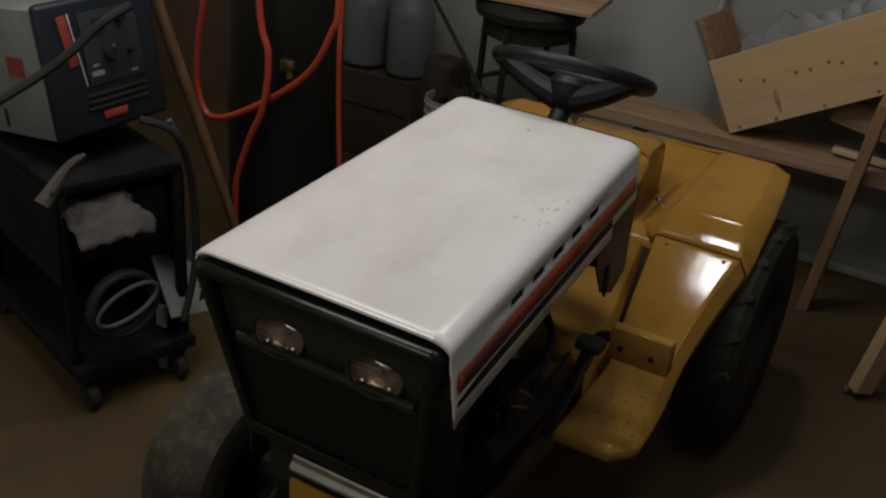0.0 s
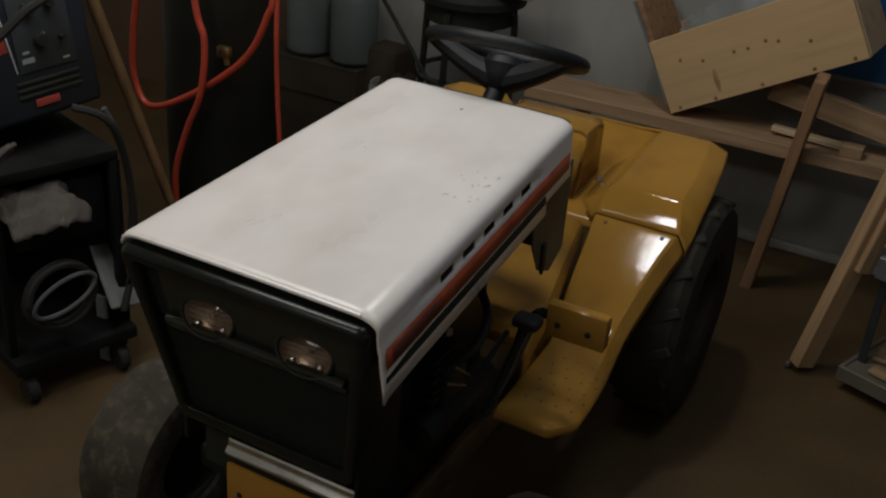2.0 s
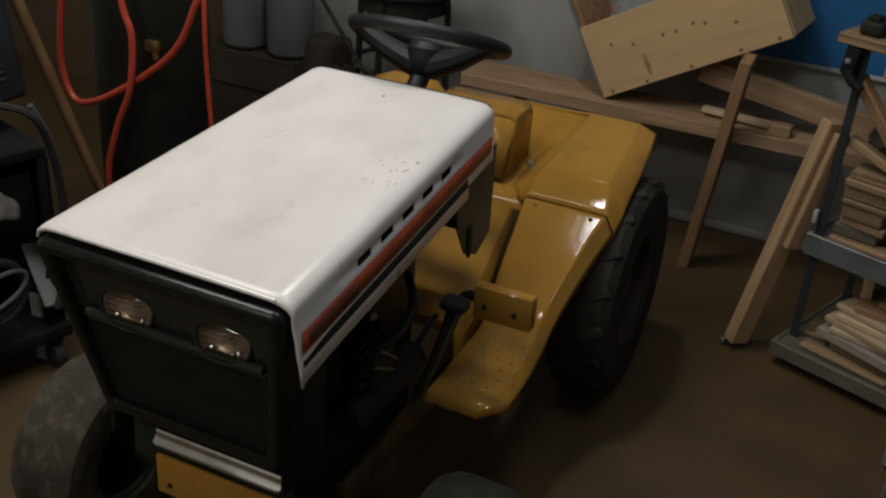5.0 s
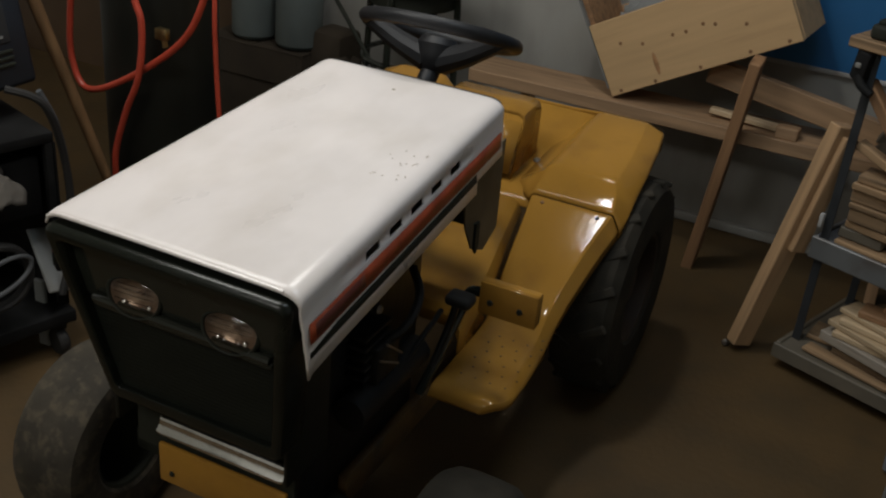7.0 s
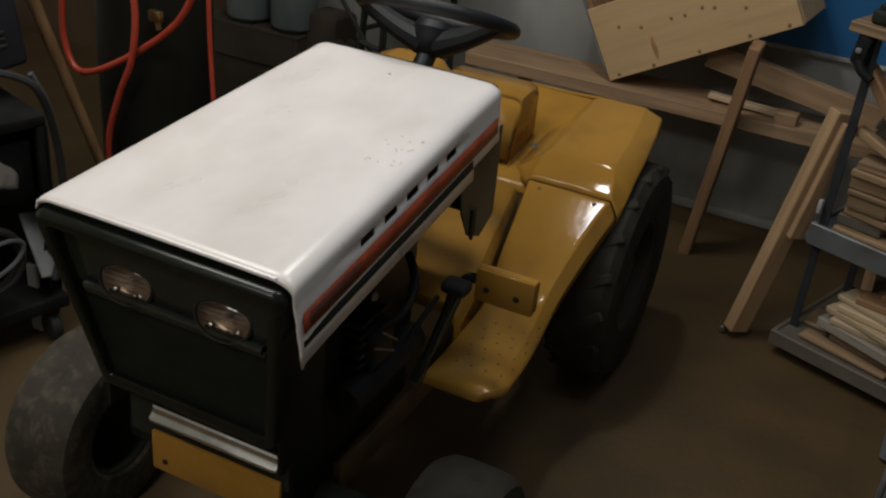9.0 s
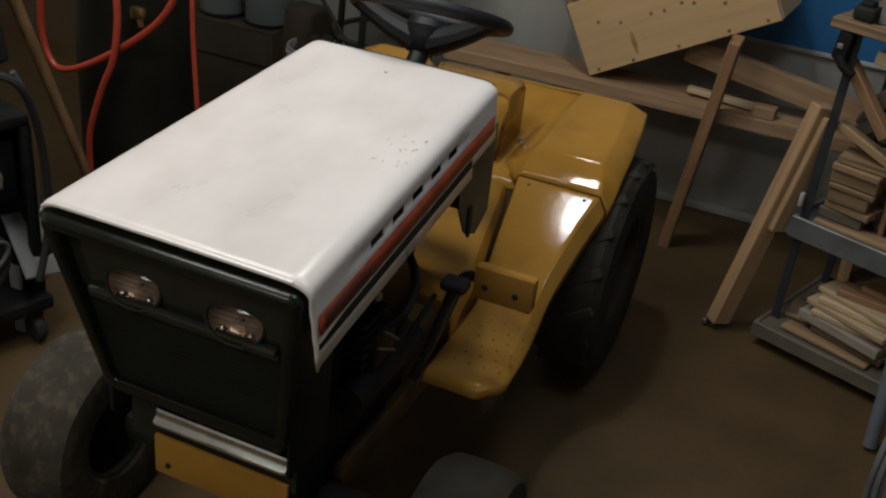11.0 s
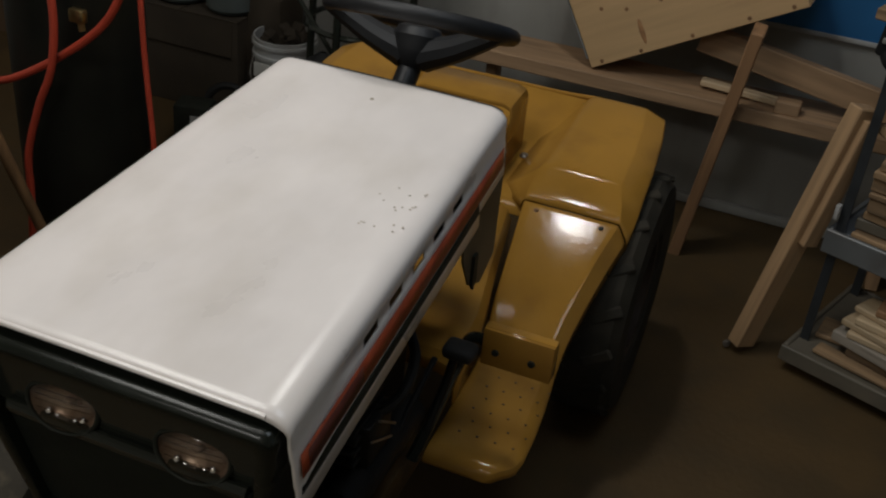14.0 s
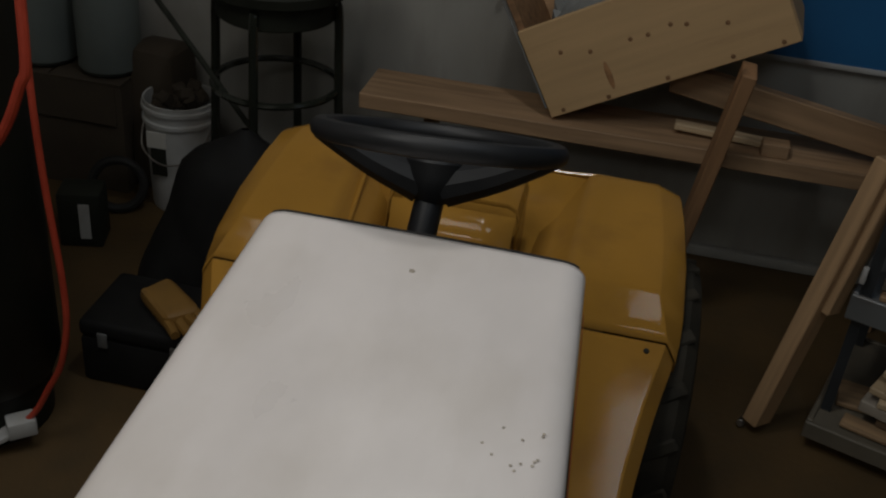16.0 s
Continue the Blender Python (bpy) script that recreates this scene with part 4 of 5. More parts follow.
box(bm, 0.005, 0.04, 0.01, 0.05, 1.016, 1.032, 0.006, 2)
tagged(part("power_tool", bm, BLACK_DULL, None, "", SM @ pose(0, SET, 0)), "small black power tool on the top board", "tool")
# The box's light grey is darkened for the shade over the shelf.
tagged(part("paper_box", boxbm(0.055, 0.125, 0.03, 0.13, 0.981, 1.144, 0.004), DUSTY_DIM, None, "", SM @ pose(0, SET, 0)), "light grey paper box on the top board", "box")
roll = thing("plastic_roll", "grey plastic sheet rolled up on the top board", "roll", SM @ pose(0, SET, 0))
for y0, z0, rr, x0 in ((0.055, 1.016, 0.034, 0.15), (0.128, 1.013, 0.031, 0.20), (0.090, 1.070, 0.029, 0.17)):
    part("layer", tube(bmesh.new(), smooth_path([(x0, y0, z0), (x0 + 0.18, y0 + 0.006, z0 + 0.002), (x0 + 0.42, y0 - 0.004, z0)], 4), lambda t: 0.030 + 0.004 * math.sin(9 * t), 14), DUSTY_DIM, roll)
board("dark_board", SM @ Vector((0.12, 0.10 + SET, 1.112)), SM @ Vector((0.50, 0.14 + SET, 1.118)), 0.09, 0.022, GREYWOOD, "grey weathered board lying over the rolled sheet", "board")
clamp = thing("spring_clamp", "black spring clamp hung under the end of the top board", "clamp", SM @ pose(-0.012, SET - 0.004, 0.0))
bm = boxbm(-0.010, 0.034, -0.010, 0.026, 0.868, 0.9515, 0.012, 3)
for v in bm.verts:
    v.co += Vector((noise.noise(v.co * 30), noise.noise(v.co * 30 + Vector((4, 0, 0))), noise.noise(v.co * 24))) * 0.012
part("jaw", bm, CARTBLACK, clamp)
part("handle", tube(bmesh.new(), smooth_path([(0.012, 0.0, 0.880), (0.030, -0.010, 0.862), (0.062, -0.012, 0.848)], 5), lambda t: 0.014 - 0.003 * t, 10), CARTBLACK, clamp)
part("tip", boxbm(0.000, 0.016, -0.016, -0.006, 0.905, 0.918, 0.003), DUSTY_DIM, clamp, "grey jaw pad")
for k in range(64):
    x0, y0, z0 = rng.uniform(0.22, 0.66), rng.uniform(0.11, 0.33), 0.46 + 0.0062 * k
    a = radians(rng.uniform(-40, 40))
    ln = rng.uniform(0.06, 0.20)
    dx, dy = ln * math.cos(a) / 2, ln * math.sin(a) / 2
    tilt = rng.uniform(-0.05, 0.05)
    lumber("lumber_offcut", (x0 - dx, max(0.05, y0 - dy), z0 - tilt), (x0 + dx, max(0.05, y0 + dy), z0 + tilt), rng.uniform(0.018, 0.055), rng.choice((0.010, 0.014, 0.02, 0.026)), rng.choice((SCRAP, SCRAP, SCRAP_WARM, BROWNCARD, OLIVE)), "lumber scrap in the jumbled pile on the shelf", roll=rng.uniform(-40, 40))
for k in range(70):
    x0, y0, z0 = rng.uniform(0.06, 0.30), rng.uniform(0.14, 0.34), 0.46 + 0.0066 * k
    a = radians(rng.uniform(-60, 60))
    ln = rng.uniform(0.05, 0.13)
    dx, dy = ln * math.cos(a) / 2, ln * math.sin(a) / 2
    tilt = rng.uniform(-0.035, 0.035)
    lumber("lumber_offcut", (max(0.03, x0 - dx), max(0.11, y0 - dy), z0 - tilt), (x0 + dx, min(0.36, max(0.11, y0 + dy)), z0 + tilt), rng.uniform(0.02, 0.06), rng.choice((0.012, 0.018, 0.026, 0.034)), rng.choice((SCRAP, SCRAP, BROWNCARD, GREYWOOD, OLIVE, SCRAP_WARM)), "lumber scrap in the jumbled pile on the shelf", roll=rng.uniform(-40, 40))
for k in range(9):
    a = radians(-62 + 15 * k + rng.uniform(-9, 9))
    ln = rng.uniform(0.09, 0.19)
    b0 = (0.33 + 0.010 * k + rng.uniform(-0.02, 0.02), 0.05 + rng.uniform(0, 0.05), 0.47 + rng.uniform(-0.03, 0.03))
    board("stick", on_shelf(b0), on_shelf((b0[0] + ln * math.sin(a), b0[1] + rng.uniform(-0.03, 0.02), b0[2] + ln * math.cos(a))), rng.uniform(0.010, 0.024), rng.uniform(0.008, 0.014), rng.choice((SCRAP_WARM, SCRAP, SCRAP)), "thin wooden stick poking out of the pile", "stick", "sticks on the shelf", roll=rng.uniform(0, 60))

# stool
stool = thing("bar_stool", "black metal stool with ring stretcher against the wall", "stool", pose(-0.712, 2.20, 0.0))
part("seat", lathe(bmesh.new(), [(0, 0.70), (0.155, 0.70), (0.16, 0.705), (0.165, 0.765), (0.19, 0.77), (0.195, 0.795), (0.185, 0.815), (0.15, 0.822), (0, 0.825)], 36), BLACK_DULL, stool, "round black padded seat")
for k in range(4):
    a = radians(90 * k)
    c, s = math.cos(a), math.sin(a)
    part("leg", tube(bmesh.new(), smooth_path([(0.10 * c, 0.10 * s, 0.758), (0.155 * c, 0.155 * s, 0.75), (0.170 * c, 0.170 * s, 0.715), (0.176 * c, 0.176 * s, 0.5), (0.195 * c, 0.195 * s, 0.008)], 6), 0.0125, 10), BLACK, stool)
part("ring", tube(bmesh.new(), [(0.170 * math.cos(2 * math.pi * k / 40), 0.170 * math.sin(2 * math.pi * k / 40), 0.505) for k in range(40)], 0.010, 8, True), BLACK, stool)
board("plywood_scrap", (-0.92, 2.16, 0.838), (-0.46, 2.22, 0.838), 0.26, 0.02, PINE_OLD, "brown board lying on the black stool", "board")

# rod leaning in the corner
tagged(part("rod", rod(bmesh.new(), (-1.33, 2.14, 1.10), (-0.42, 2.08, 0.005), 0.008, 10), BLACK_DULL), "thin black rod leaning behind the stool", "rod")
# white strip on the wall
tagged(part("cord", tube(bmesh.new(), smooth_path([(-0.12, 2.535, 1.4), (-0.13, 2.53, 1.0), (-0.16, 2.53, 0.80), (-0.175, 2.53, 0.745)]), 0.009, 8), PALEPLASTIC), "white cord hanging down the wall", "cord")


def bucket(name, m, r, h, material, label):
    ob = thing(name, label, "bucket", m)
    part("body", lathe(bmesh.new(), [(0, 0), (r * 0.86, 0), (r * 0.88, 0.01), (r * 0.97, h * 0.80), (r * 1.04, h * 0.81), (r * 1.04, h * 0.84), (r * 0.98, h * 0.85), (r * 0.99, h * 0.92), (r * 1.05, h * 0.925), (r * 1.05, h * 0.955), (r, h * 0.96), (r * 1.01, h), (r * 0.95, h), (r * 0.94, h * 0.85), (0, h * 0.80)], 36), material, ob)
    part("handle", tube(bmesh.new(), smooth_path([(-r, 0, h * 0.85), (-r * 0.8, -r * 0.8, h * 0.6), (0, -r * 1.12, h * 0.50), (r * 0.8, -r * 0.8, h * 0.6), (r, 0, h * 0.85)]), 0.003, 6), STEEL, ob)
    return ob


bk = bucket("plastic_bucket", pose(-1.058, 2.33, 0), 0.108, 0.350, PALEPLASTIC, "dirty white plastic bucket full of scrap")
part("label", boxbm(-0.05, -0.005, -0.105, -0.0985, 0.13, 0.22), BLACK_DULL, bk, "torn dark label")
part("label", boxbm(-0.06, 0.0, -0.1095, -0.1015, 0.222, 0.27), LIGHTGREY, bk, "torn pale label")
bm = bmesh.new()
rng = random.Random(7)
for k in range(14):
    box(bm, -0.03, 0.03, -0.02, 0.02, -0.018, 0.018, 0.006, 1, pose(rng.uniform(-0.06, 0.06), rng.uniform(-0.06, 0.06), 0.335 + rng.uniform(-0.02, 0.03), rng.uniform(0, 90), rng.uniform(0, 90), rng.uniform(0, 180)))
tagged(part("scrap_pieces", bm, BROWNCARD, None, "", pose(-1.058, 2.33, 0)), "brown scrap pieces heaped in the bucket", "scrap", kind="stuff")
hb = boxbm(-3.0, -1.66, 2.500, 2.512, 0.0, 2.30, 0.002)
tagged(part("hardboard_sheet", hb, HARDBOARD, None, "", pose(0, 0, 0, 0, 0, 0)), "dark brown hardboard sheet standing against the wall", "board")
cb = thing("cardboard_box", "dark brown cardboard box with folded flaps against the wall", "box", pose(-1.43, 2.41, 0))
part("body", boxbm(-0.26, 0.20, -0.11, 0.11, 0, 0.355, 0.005), BROWNCARD, cb)
part("flap", boxbm(-0.26, -0.04, -0.112, 0.11, 0.3555, 0.363, 0.002), BROWNCARD, cb)
part("flap", boxbm(-0.03, 0.20, -0.112, 0.11, 0.3555, 0.365, 0.002), BROWNCARD, cb)
part("flap", boxbm(-0.24, 0.18, -0.135, -0.128, 0.22, 0.355, 0.002, 1, pose(0, 0, 0, -4, 0, 0)), BROWNCARD, cb)
for jx in (-1.52, -1.31):
    jug = thing("plastic_jug", "cloudy grey plastic jug standing on the cardboard box", "jug", pose(jx, 2.40, 0.372), "jugs on the box")
    part("body", lathe(bmesh.new(), [(0, 0), (0.082, 0), (0.093, 0.014), (0.094, 0.24), (0.084, 0.28), (0.045, 0.325), (0.025, 0.34), (0.025, 0.365), (0, 0.365)], 28), JUG, jug)
    part("cap", lathe(bmesh.new(), [(0, 0.366), (0.028, 0.366), (0.028, 0.39), (0.023, 0.393), (0, 0.393)], 20), NAVY, jug)
bm = boxbm(-1.23, -1.07, 2.36, 2.50, 0, 0.46, 0.03, 2)
for v in bm.verts:
    v.co += Vector((noise.noise(v.co * 8), noise.noise(v.co * 8 + Vector((5, 0, 0))), 0)) * 0.03
tagged(part("paper_sack", bm, BROWNCARD), "crumpled brown paper sack beside the bucket", "sack")
tagged(part("rubber_ring", tube(bmesh.new(), [(0.075 * math.cos(2 * math.pi * k / 32), 0, 0.075 * math.sin(2 * math.pi * k / 32)) for k in range(32)], 0.014, 8, True), RUBBER, None, "", pose(-1.21, 2.20, 0.089, -12, 0, 20)), "black rubber ring leaning by the bucket", "ring")
bb = thing("small_case", "small black case with a white label on the floor", "case", pose(-1.225, 2.02, 0, 0, 0, 15))
part("body", boxbm(-0.06, 0.06, -0.05, 0.05, 0, 0.17, 0.008), BLACK_DULL, bb)
part("label", boxbm(0.0, 0.03, -0.053, -0.0505, 0.03, 0.14), PALEPLASTIC, bb, "white label")

# ---- left: air tank, hoses, broom, welder on its cart ----
tank = thing("air_tank", "tall satin-black steel air tank with a brass valve", "tank", pose(-1.062, 1.28, 0))
part("shell", lathe(bmesh.new(), [(0, 0.10), (0.10, 0.105), (0.150, 0.13), (0.165, 0.17), (0.165, 1.45), (0.150, 1.49), (0.09, 1.52), (0, 1.53)], 48), TANKBLACK, tank)
part("foot_ring", lathe(bmesh.new(), [(0.13, 0), (0.135, 0), (0.14, 0.13), (0.135, 0.13)], 36, close=True), TANKBLACK, tank)
bm = rod(bmesh.new(), (0.10, -0.12, 0.775), (0.14, -0.155, 0.775), 0.011, 12)
rod(bm, (0.125, -0.14, 0.775), (0.130, -0.14, 0.74), 0.008, 10)
box(bm, 0.118, 0.158, -0.170, -0.150, 0.768, 0.800, 0.004)
part("valve", bm, BRASS, tank, "brass drain valve")


def hose(pts, label, r=0.0095):
    return tagged(part("air_hose", tube(bmesh.new(), smooth_path(pts, 10), r, 10), HOSE, None, "", pose(-0.022, 0, 0)), label, "hose", "orange hoses")


hose([(-1.15, 1.08, 1.60), (-1.155, 1.085, 1.10), (-1.172, 1.09, 0.927), (-1.198, 1.09, 0.795), (-1.205, 1.09, 0.660), (-1.150, 1.085, 0.582), (-1.008, 1.085, 0.641), (-0.816, 1.085, 0.782), (-0.738, 1.09, 0.915), (-0.722, 1.10, 1.03), (-0.74, 1.14, 1.60)], "orange air hose hanging in a loop before the tank")
hose([(-0.99, 1.06, 1.60), (-0.958, 1.065, 0.967), (-0.925, 1.065, 0.82), (-0.939, 1.06, 0.673), (-0.989, 1.06, 0.56), (-1.036, 1.06, 0.425), (-1.044, 1.06, 0.304), (-1.04, 1.04, 0.15), (-1.02, 1.00, 0.012)], "orange air hose hanging straight to the floor")
hose([(-0.83, 1.25, 1.60), (-0.800, 1.22, 1.05), (-0.788, 1.20, 0.826), (-0.784, 1.20, 0.67), (-0.772, 1.20, 0.459), (-0.776, 1.20, 0.346), (-0.800, 1.20, 0.244), (-0.838, 1.20, 0.168), (-0.868, 1.198, 0.110), (-0.898, 1.190, 0.072)], "orange air hose hanging beside the tank to a connector", 0.007)
con = thing("hose_connector", "white plastic connector and strap on the hose end", "connector", pose(-0.927, 1.187, 0.0))
part("block", boxbm(-0.030, 0.030, -0.022, 0.022, 0.044, 0.086, 0.004), PALEPLASTIC, con, "", pose(0, 0, 0, 0, 0, 40))
board("strap", (-0.022, -0.012, 0.052), (-0.100, -0.062, 0.007), 0.045, 0.014, PALEPLASTIC, "", parent=con)

br = thing("wooden_pole", "brown wooden pole leaning beside the tank", "pole", pose(-0.985, 1.095, 0))
part("shaft", tube(bmesh.new(), [(-0.002, -0.003, 0.012), (-0.12, -0.207, 0.8), (-0.243, -0.411, 1.60)], lambda t: 0.0125 + 0.008 * t, 12), POLEWOOD, br)
part("tip", rod(bmesh.new(), (0, 0, 0.001), (-0.003, -0.005, 0.02), 0.0155, 12), BLACK_DULL, br, "black rubber tip")

WM = pose(-1.027, 0.415, 0, 0, 0, 72)
cart = thing("welding_cart", "black steel welding cart with cables heaped on it", "cart", WM)
part("top_tray", boxbm(-0.02, 0.31, 0.0, 0.55, 0.600, 0.628, 0.004), CARTBLACK, cart)
part("bottom_tray", boxbm(-0.02, 0.31, -0.04, 0.62, 0.10, 0.135, 0.004), CARTBLACK, cart)
for px, py in ((-0.015, 0.0), (0.285, 0.0), (-0.015, 0.53), (0.285, 0.53)):
    part("post", boxbm(px, px + 0.02, py, py + 0.02, 0.1352, 0.5998, 0.002), CARTBLACK, cart)
part("back_panel", boxbm(-0.012, 0.302, 0.555, 0.562, 0.1352, 0.5998), CARTBLACK, cart)
part("side_panel", boxbm(0.307, 0.312, 0.0, 0.55, 0.1352, 0.5998), CARTBLACK, cart)
part("side_panel", boxbm(-0.024, -0.0185, 0.0, 0.55, 0.36, 0.5998), CARTBLACK, cart)
part("drawer", boxbm(0.01, 0.28, 0.03, 0.52, 0.40, 0.56, 0.006), CARTBLACK, cart)
for px, py in ((0.02, 0.0), (0.27, 0.0), (0.02, 0.58), (0.27, 0.58)):
    bm = lathe(bmesh.new(), [(0, -0.014), (0.034, -0.014), (0.038, -0.008), (0.038, 0.008), (0.034, 0.014), (0, 0.014)], 20, pose(px, py - 0.01, 0.038, 0, 90, 0))
    box(bm, px - 0.02, px + 0.02, py - 0.02, py + 0.02, 0.074, 0.0995, 0.003)
    part("caster", bm, RUBBER, cart)

welder = thing("welding_machine", "dark blue welding machine with light grey sides and red print", "welder", pose(-1.075, 0.464, 0.705, -9.5, -1.5, 84.2))
part("case", boxbm(0.006, 0.316, 0.03, 0.44, 0.0, 0.312, 0.006), DUSTY_DIM, welder, "light grey sheet-metal sides")
part("bezel", boxbm(0, 0.324, 0.0, 0.0295, 0, 0.324, 0.014, 3), NAVY, welder, "dark blue plastic front")
part("control_panel", boxbm(0.106, 0.268, -0.004, -0.0005, 0.114, 0.288, 0.002), PANELGREY, welder, "dark control panel with small dials")
lean = pose(0.068, 0, 0.23, 0, -6.5, 0)
part("red_label", boxbm(-0.012, 0.012, -0.003, -0.0005, -0.060, 0.060, 0.001), RED, welder, "red printed strip", lean)
part("white_line", boxbm(0.0165, 0.0205, -0.003, -0.0005, -0.115, 0.060, 0.001), PALEPLASTIC, welder, "", lean)
for kx, kz, kr in ((0.173, 0.183, 0.017), (0.233, 0.180, 0.007), (0.155, 0.259, 0.017), (0.215, 0.262, 0.012)):
    part("knob", lathe(bmesh.new(), [(0, 0.018), (kr * 0.85, 0.018), (kr, 0.012), (kr, 0), (0, 0)], 18, pose(kx, -0.0045, kz, 90)), BLACK, welder)
for kx, kz, kw, kh in ((0.116, 0.136, 0.034, 0.012), (0.122, 0.158, 0.018, 0.006), (0.228, 0.126, 0.020, 0.006), (0.187, 0.190, 0.005, 0.010)):
    part("panel_mark", boxbm(kx, kx + kw, -0.0055, -0.0042, kz, kz + kh), DUSTY_DIM, welder)
for k in range(3):
    part("louvre", boxbm(0.090, 0.268, -0.005, 0.002, 0.056 + 0.016 * k, 0.064 + 0.016 * k, 0.002), BLACK_DULL, welder)
part("red_label", boxbm(0.130, 0.197, -0.004, -0.0005, 0.030, 0.048, 0.001), RED, welder)
part("red_label", boxbm(0.0035, 0.0055, 0.099, 0.166, 0.150, 0.198), RED, welder, "red emblem on the side")
part("slot", boxbm(0.003, 0.0055, 0.214, 0.224, 0.020, 0.064), BLACK_DULL, welder)


def cable(pts, r, label, material=RUBBER):
    return tagged(part("welding_cable", tube(bmesh.new(), smooth_path(pts, 8), r, 8), material, None, "", WM), label, "cable", "welding cables")


cable([(0.20, -0.002, 0.76), (0.27, -0.05, 0.72), (0.32, -0.03, 0.55), (0.32, -0.03, 0.35), (0.27, -0.05, 0.20)], 0.010, "black welding cable drooping from the machine")
cable([(0.33, 0.10, 0.70), (0.37, 0.10, 0.60), (0.385, 0.09, 0.45), (0.36, 0.08, 0.28), (0.34, 0.05, 0.14)], 0.008, "dark grey cable hanging behind the cart", DIMCABLE)
cable([(0.16, -0.07, 1.055), (0.09, -0.065, 1.02), (0.02, -0.06, 0.965), (-0.06, -0.06, 0.92), (-0.20, -0.06, 0.86), (-0.34, 0.0, 0.78)], 0.011, "black cable crossing the machine's side")
cable([(0.10 + 0.085 * math.cos(radians(20 * k)), -0.055 - 0.004 * k / 6, 0.31 + 0.085 * math.sin(radians(20 * k))) for k in range(-9, 28)], 0.010, "coiled black cable hung on the cart")
cable([(0.105 + 0.078 * math.cos(radians(a)) + 0.02 * math.sin(radians(a)), -0.078, 0.315 + 0.046 * math.sin(radians(a)) + 0.012 * math.cos(radians(a))) for a in range(0, 361, 20)], 0.006, "pale grey cable loop on the cart", DIMCABLE)
bm = bmesh.new()
n = 22
rows = []
for i in range(n):
    r = []
    for j in range(n):
        u, v = i / (n - 1) - 0.5, j / (n - 1) - 0.5
        p = Vector((0.085 + u * 0.19, -0.02 + v * 0.15, 0.565))
        d = max(abs(u), abs(v))
        p.z += 0.022 * noise.noise(Vector((u * 5, v * 5, 1))) + 0.012 * noise.noise(Vector((u * 12, v * 12, 4))) - 0.10 * max(0, -v - 0.12 + 0.10 * noise.noise(Vector((u * 4, 3, 1)))) - 0.04 * max(0, d - 0.36) * 4
        p.x += 0.02 * noise.noise(Vector((v * 5, u * 3, 7)))
        r.append(p)
    rows.append(r)
loft(bm, rows)
tagged(part("shop_rag", bm, CLOTH, None, "", WM, 0.003), "grey crumpled shop rag on the cart drawer", "rag")
torch = thing("welding_torch", "cream and brown welding torch handle on the cart", "torch", WM)
part("grip", tube(bmesh.new(), smooth_path([(0.035, -0.03, 0.705), (0.0, -0.04, 0.69), (-0.05, -0.055, 0.65), (-0.075, -0.06, 0.625)], 5), lambda t: 0.010 + 0.010 * t, 10), CLOTH, torch)
part("guard", tube(bmesh.new(), smooth_path([(0.038, -0.048, 0.718), (-0.005, -0.058, 0.702), (-0.055, -0.075, 0.655)], 5), 0.006, 8), CLOTH, torch, "pale edge of the grip")

# ---- foreground right: step stool and hose coil ----
stp = thing("step_stool", "grey plastic step stool with a hand slot", "step stool", pose(1.105, 1.405, 0, 0, 0, -24))
bm = bmesh.new()
X0, X1, Y0, Y1, SX0, SX1, SY0, SY1 = 0.0, 0.34, 0.0, 0.20, 0.045, 0.295, 0.060, 0.135


def rounded(x0, x1, y0, y1, r, z):
    out = []
    for cxx, cyy, s0 in ((x1 - r, y1 - r, 0), (x0 + r, y1 - r, 90), (x0 + r, y0 + r, 180), (x1 - r, y0 + r, 270)):
        out += [(cxx + r * math.cos(radians(s0 + 15 * q)), cyy + r * math.sin(radians(s0 + 15 * q)), z) for q in range(7)]
    return out + [out[0]]


loft(bm, [rounded(X0 + 0.004, X1 - 0.004, Y0 + 0.004, Y1 - 0.004, 0.03, 0.240), rounded(X0, X1, Y0, Y1, 0.034, 0.250), rounded(X0, X1, Y0, Y1, 0.034, 0.275), rounded(X0 + 0.005, X1 - 0.005, Y0 + 0.005, Y1 - 0.005, 0.03, 0.285), rounded(SX0 - 0.014, SX1 + 0.014, SY0 - 0.014, SY1 + 0.014, 0.03, 0.285), rounded(SX0 - 0.008, SX1 + 0.008, SY0 - 0.008, SY1 + 0.008, 0.026, 0.292), rounded(SX0, SX1, SY0, SY1, 0.02, 0.288), rounded(SX0, SX1, SY0, SY1, 0.02, 0.240)])
bmesh.ops.remove_doubles(bm, verts=bm.verts, dist=0.0005)
part("top", bm, GREYPLASTIC, stp, "moulded top with a rounded hand slot")
for lx, ly, ox, oy in ((0.028, 0.025, 0.020, -0.025), (0.312, 0.025, 0.02, -0.025), (0.028, 0.175, -0.01, 0.02), (0.312, 0.175, 0.02, 0.02)):
    part("leg", tube(bmesh.new(), [(lx, ly, 0.242), (lx + ox * 0.5, ly + oy * 0.5, 0.12), (lx + ox, ly + oy, 0.012)], lambda t: 0.022 - 0.004 * t, 12), GREYPLASTIC, stp)
hc = thing("hose_coil", "pale grey ribbed hose coiled and stood on its edge", "hose", pose(1.225, 1.09, 0.203, 0, 0, 68) @ pose(0, 0, 0, 90 - 6, 0, 0))
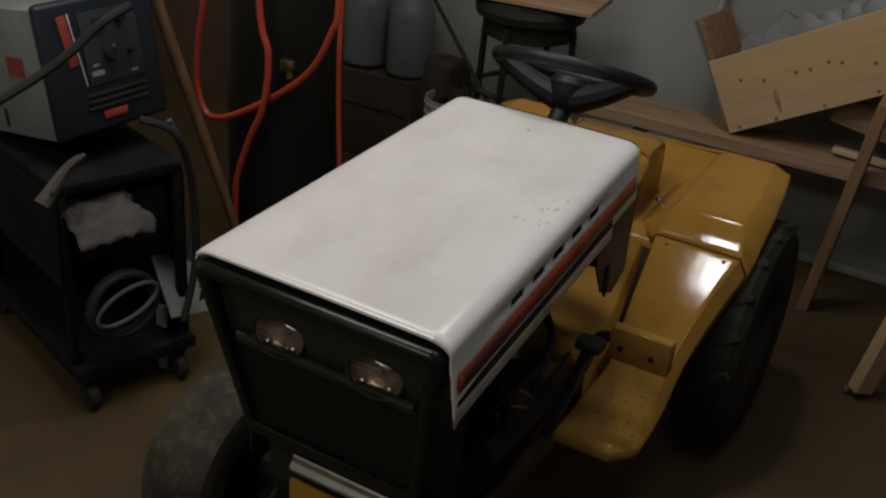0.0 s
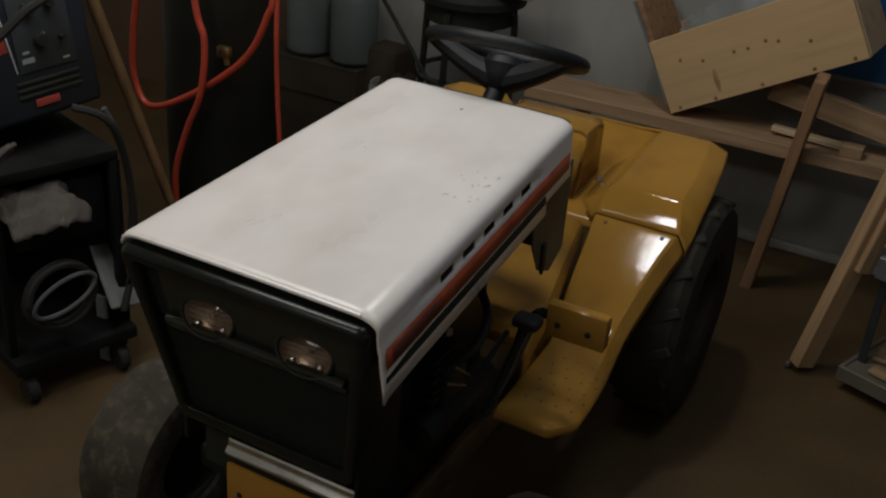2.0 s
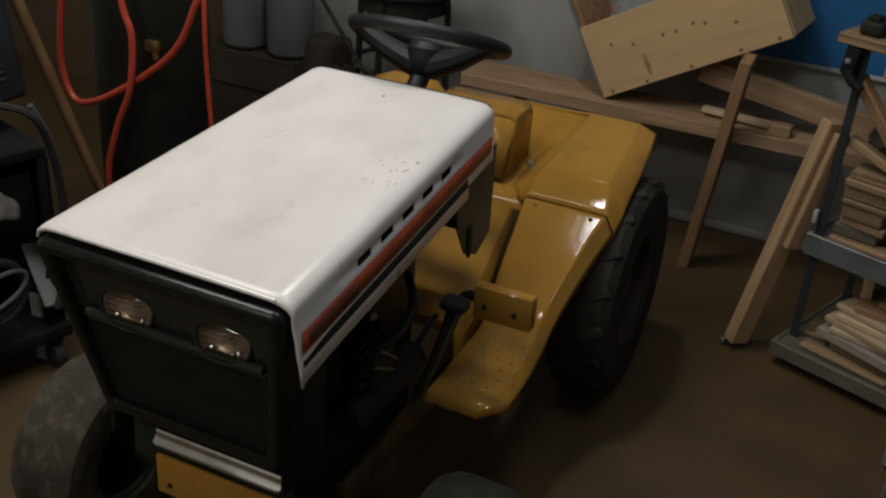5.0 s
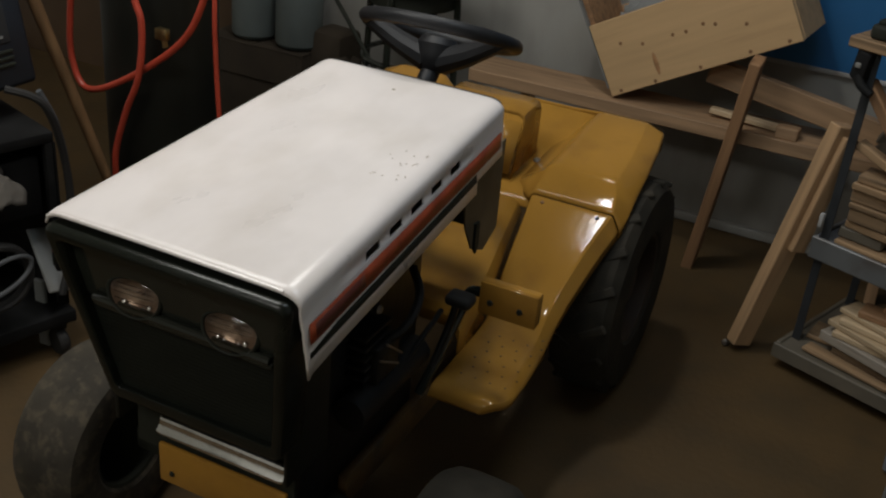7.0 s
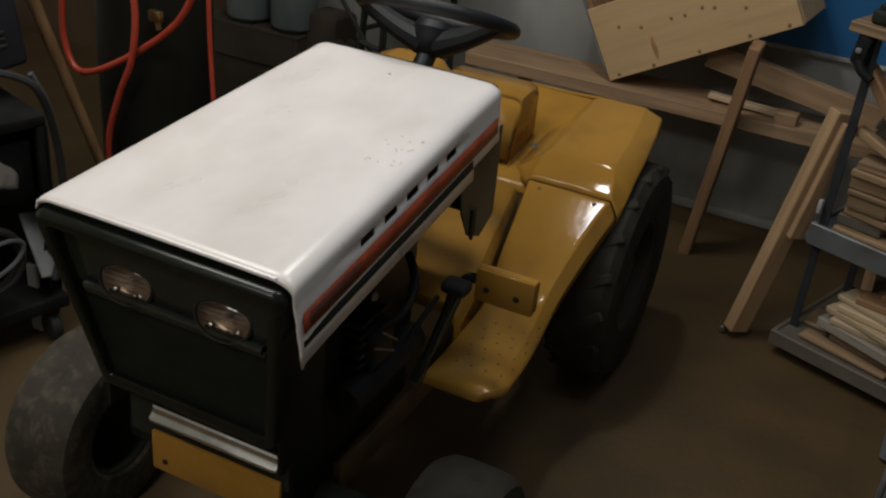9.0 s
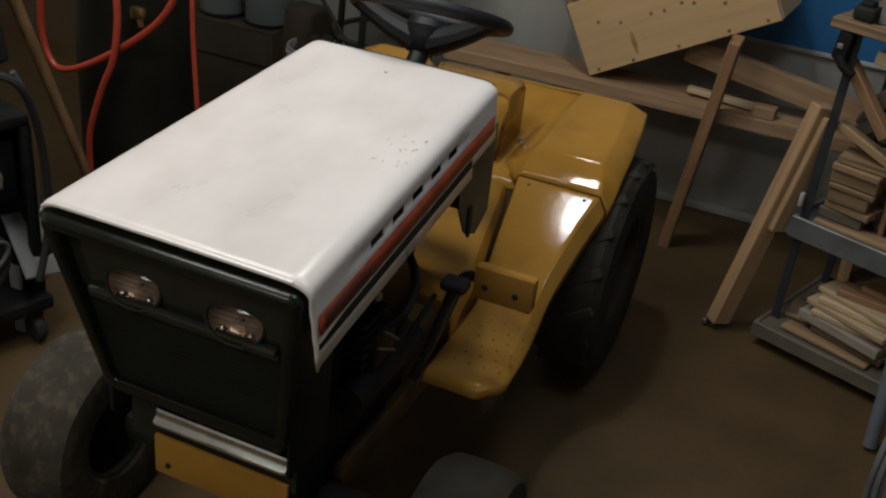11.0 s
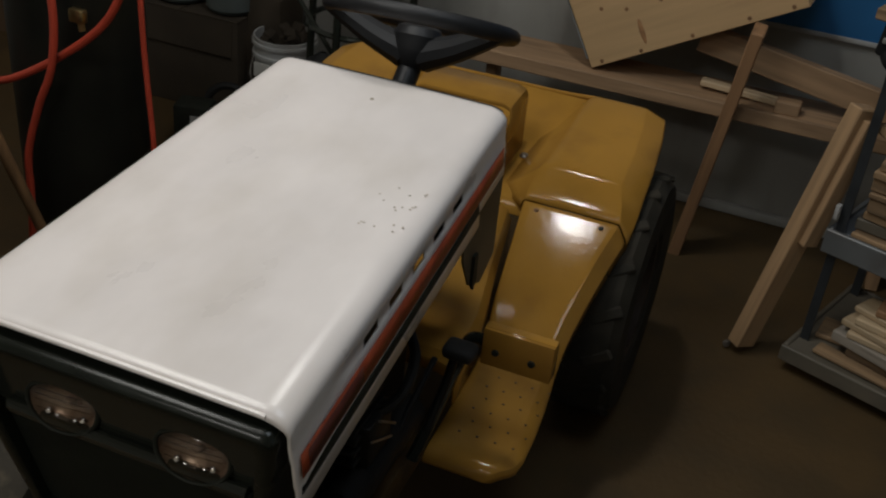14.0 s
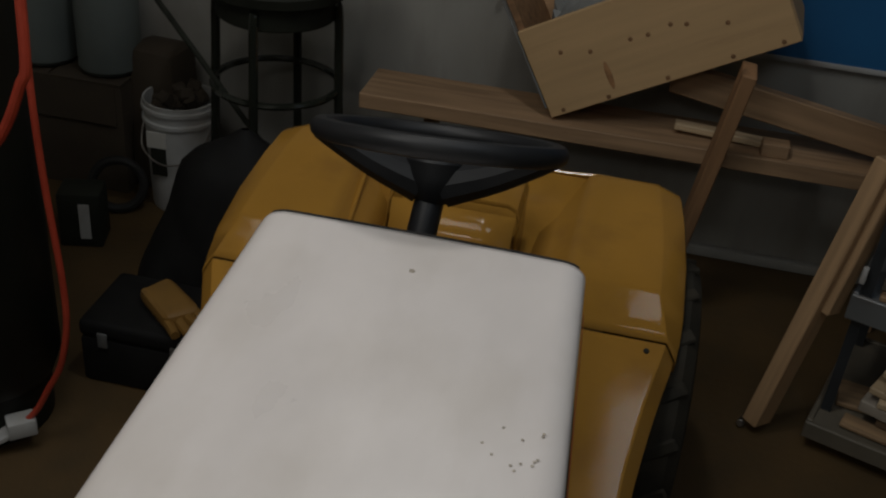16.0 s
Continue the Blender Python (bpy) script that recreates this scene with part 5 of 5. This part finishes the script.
for k in range(9):
    rr = 0.192 - 0.011 * (k % 2) + 0.003 * math.sin(k * 2.2)
    part("loop", tube(bmesh.new(), [(rr * math.cos(2 * math.pi * i / 64), rr * math.sin(2 * math.pi * i / 64), -0.036 + 0.0098 * k + 0.003 * math.sin(6 * math.pi * i / 64 + k)) for i in range(64)], 0.0072, 8, True), GREYMETAL if k % 2 == 0 else DIMCABLE, hc)
# Black block added so the inside of the coil looks dark.
tagged(part("tool_bag", boxbm(1.29, 1.62, 0.98, 1.27, 0, 0.26, 0.05, 3), BLACK_DULL), "black block added for the dark inside of the coiled hose", "bag")
cord = thing("extension_cord", "orange extension cord with a cream plug on the floor", "cord", pose(0, 0, 0))
part("wire", tube(bmesh.new(), smooth_path([(1.225, 1.665, 0.008), (1.285, 1.70, 0.010), (1.36, 1.70, 0.008), (1.50, 1.64, 0.008)], 6), 0.008, 8), HOSE, cord)
part("plug", boxbm(1.288, 1.345, 1.632, 1.672, 0.0, 0.042, 0.010, 3), PINE_PALE, cord, "cream plastic plug")

# ---- bits on the floor between cart and tank ----
cs = thing("plastic_scoop", "whitish plastic scoop lying by the cart", "scoop", pose(-0.94, 0.72, 0))
board("blade", (-0.08, 0.02, 0.325), (0.035, -0.03, 0.195), 0.120, 0.010, DUSTY_DIM, "", parent=cs, roll=-18)
board("foot", (-0.055, -0.045, 0.0), (-0.06, -0.04, 0.20), 0.035, 0.014, DUSTY_DIM, "", parent=cs)
tbx = thing("tool_box", "low black tool box on the floor", "tool box", pose(-0.772, 1.55, 0))
part("body", boxbm(-0.15, 0.15, -0.11, 0.11, 0, 0.128, 0.010), CARTBLACK, tbx)
part("lid", boxbm(-0.152, 0.152, -0.112, 0.112, 0.130, 0.175, 0.014, 3), CARTBLACK, tbx)
for q in (-0.09, 0.09):
    part("latch", boxbm(q - 0.012, q + 0.012, -0.117, -0.1105, 0.110, 0.150, 0.002), GREYMETAL, tbx)
bm = boxbm(-0.075, 0.075, -0.045, 0.045, 0, 0.045, 0.02, 3)
for q in range(4):
    tube(bm, [(0.06, -0.033 + 0.022 * q, 0.022), (0.115 + 0.01 * (q % 2), -0.040 + 0.027 * q, 0.020)], 0.012, 8)
for v in bm.verts:
    v.co.z = max(0, v.co.z + 0.010 * noise.noise(v.co * 30))
tagged(part("work_glove", bm, YELLOW_DULL, None, "", pose(-0.737, 1.535, 0.176, 0, 0, -40)), "dirty yellow work glove on the black box", "glove")
bm = bmesh.new()
rows = []
for i in range(15):
    row = []
    for k in range(25):
        an, h = 2 * math.pi * k / 24, i / 14
        rad = 0.235 * (1 - 0.55 * h ** 1.3) * min(1.0, 6 * (1 - h)) + 0.010
        nn = 0.05 * noise.noise(Vector((math.cos(an) * 1.6, math.sin(an) * 1.6, h * 3)))
        row.append((0.06 * h + math.cos(an) * (rad + nn * (1 - h)), math.sin(an) * (rad * 0.75 + nn * (1 - h)), 0.53 * h))
    rows.append(row)
loft(bm, rows)
bmesh.ops.remove_doubles(bm, verts=bm.verts, dist=0.0005)
tagged(part("tarp", bm, CARTBLACK, None, "", pose(-0.722, 1.84, 0)), "black tarp bundled upright behind the rear wheel", "tarp")
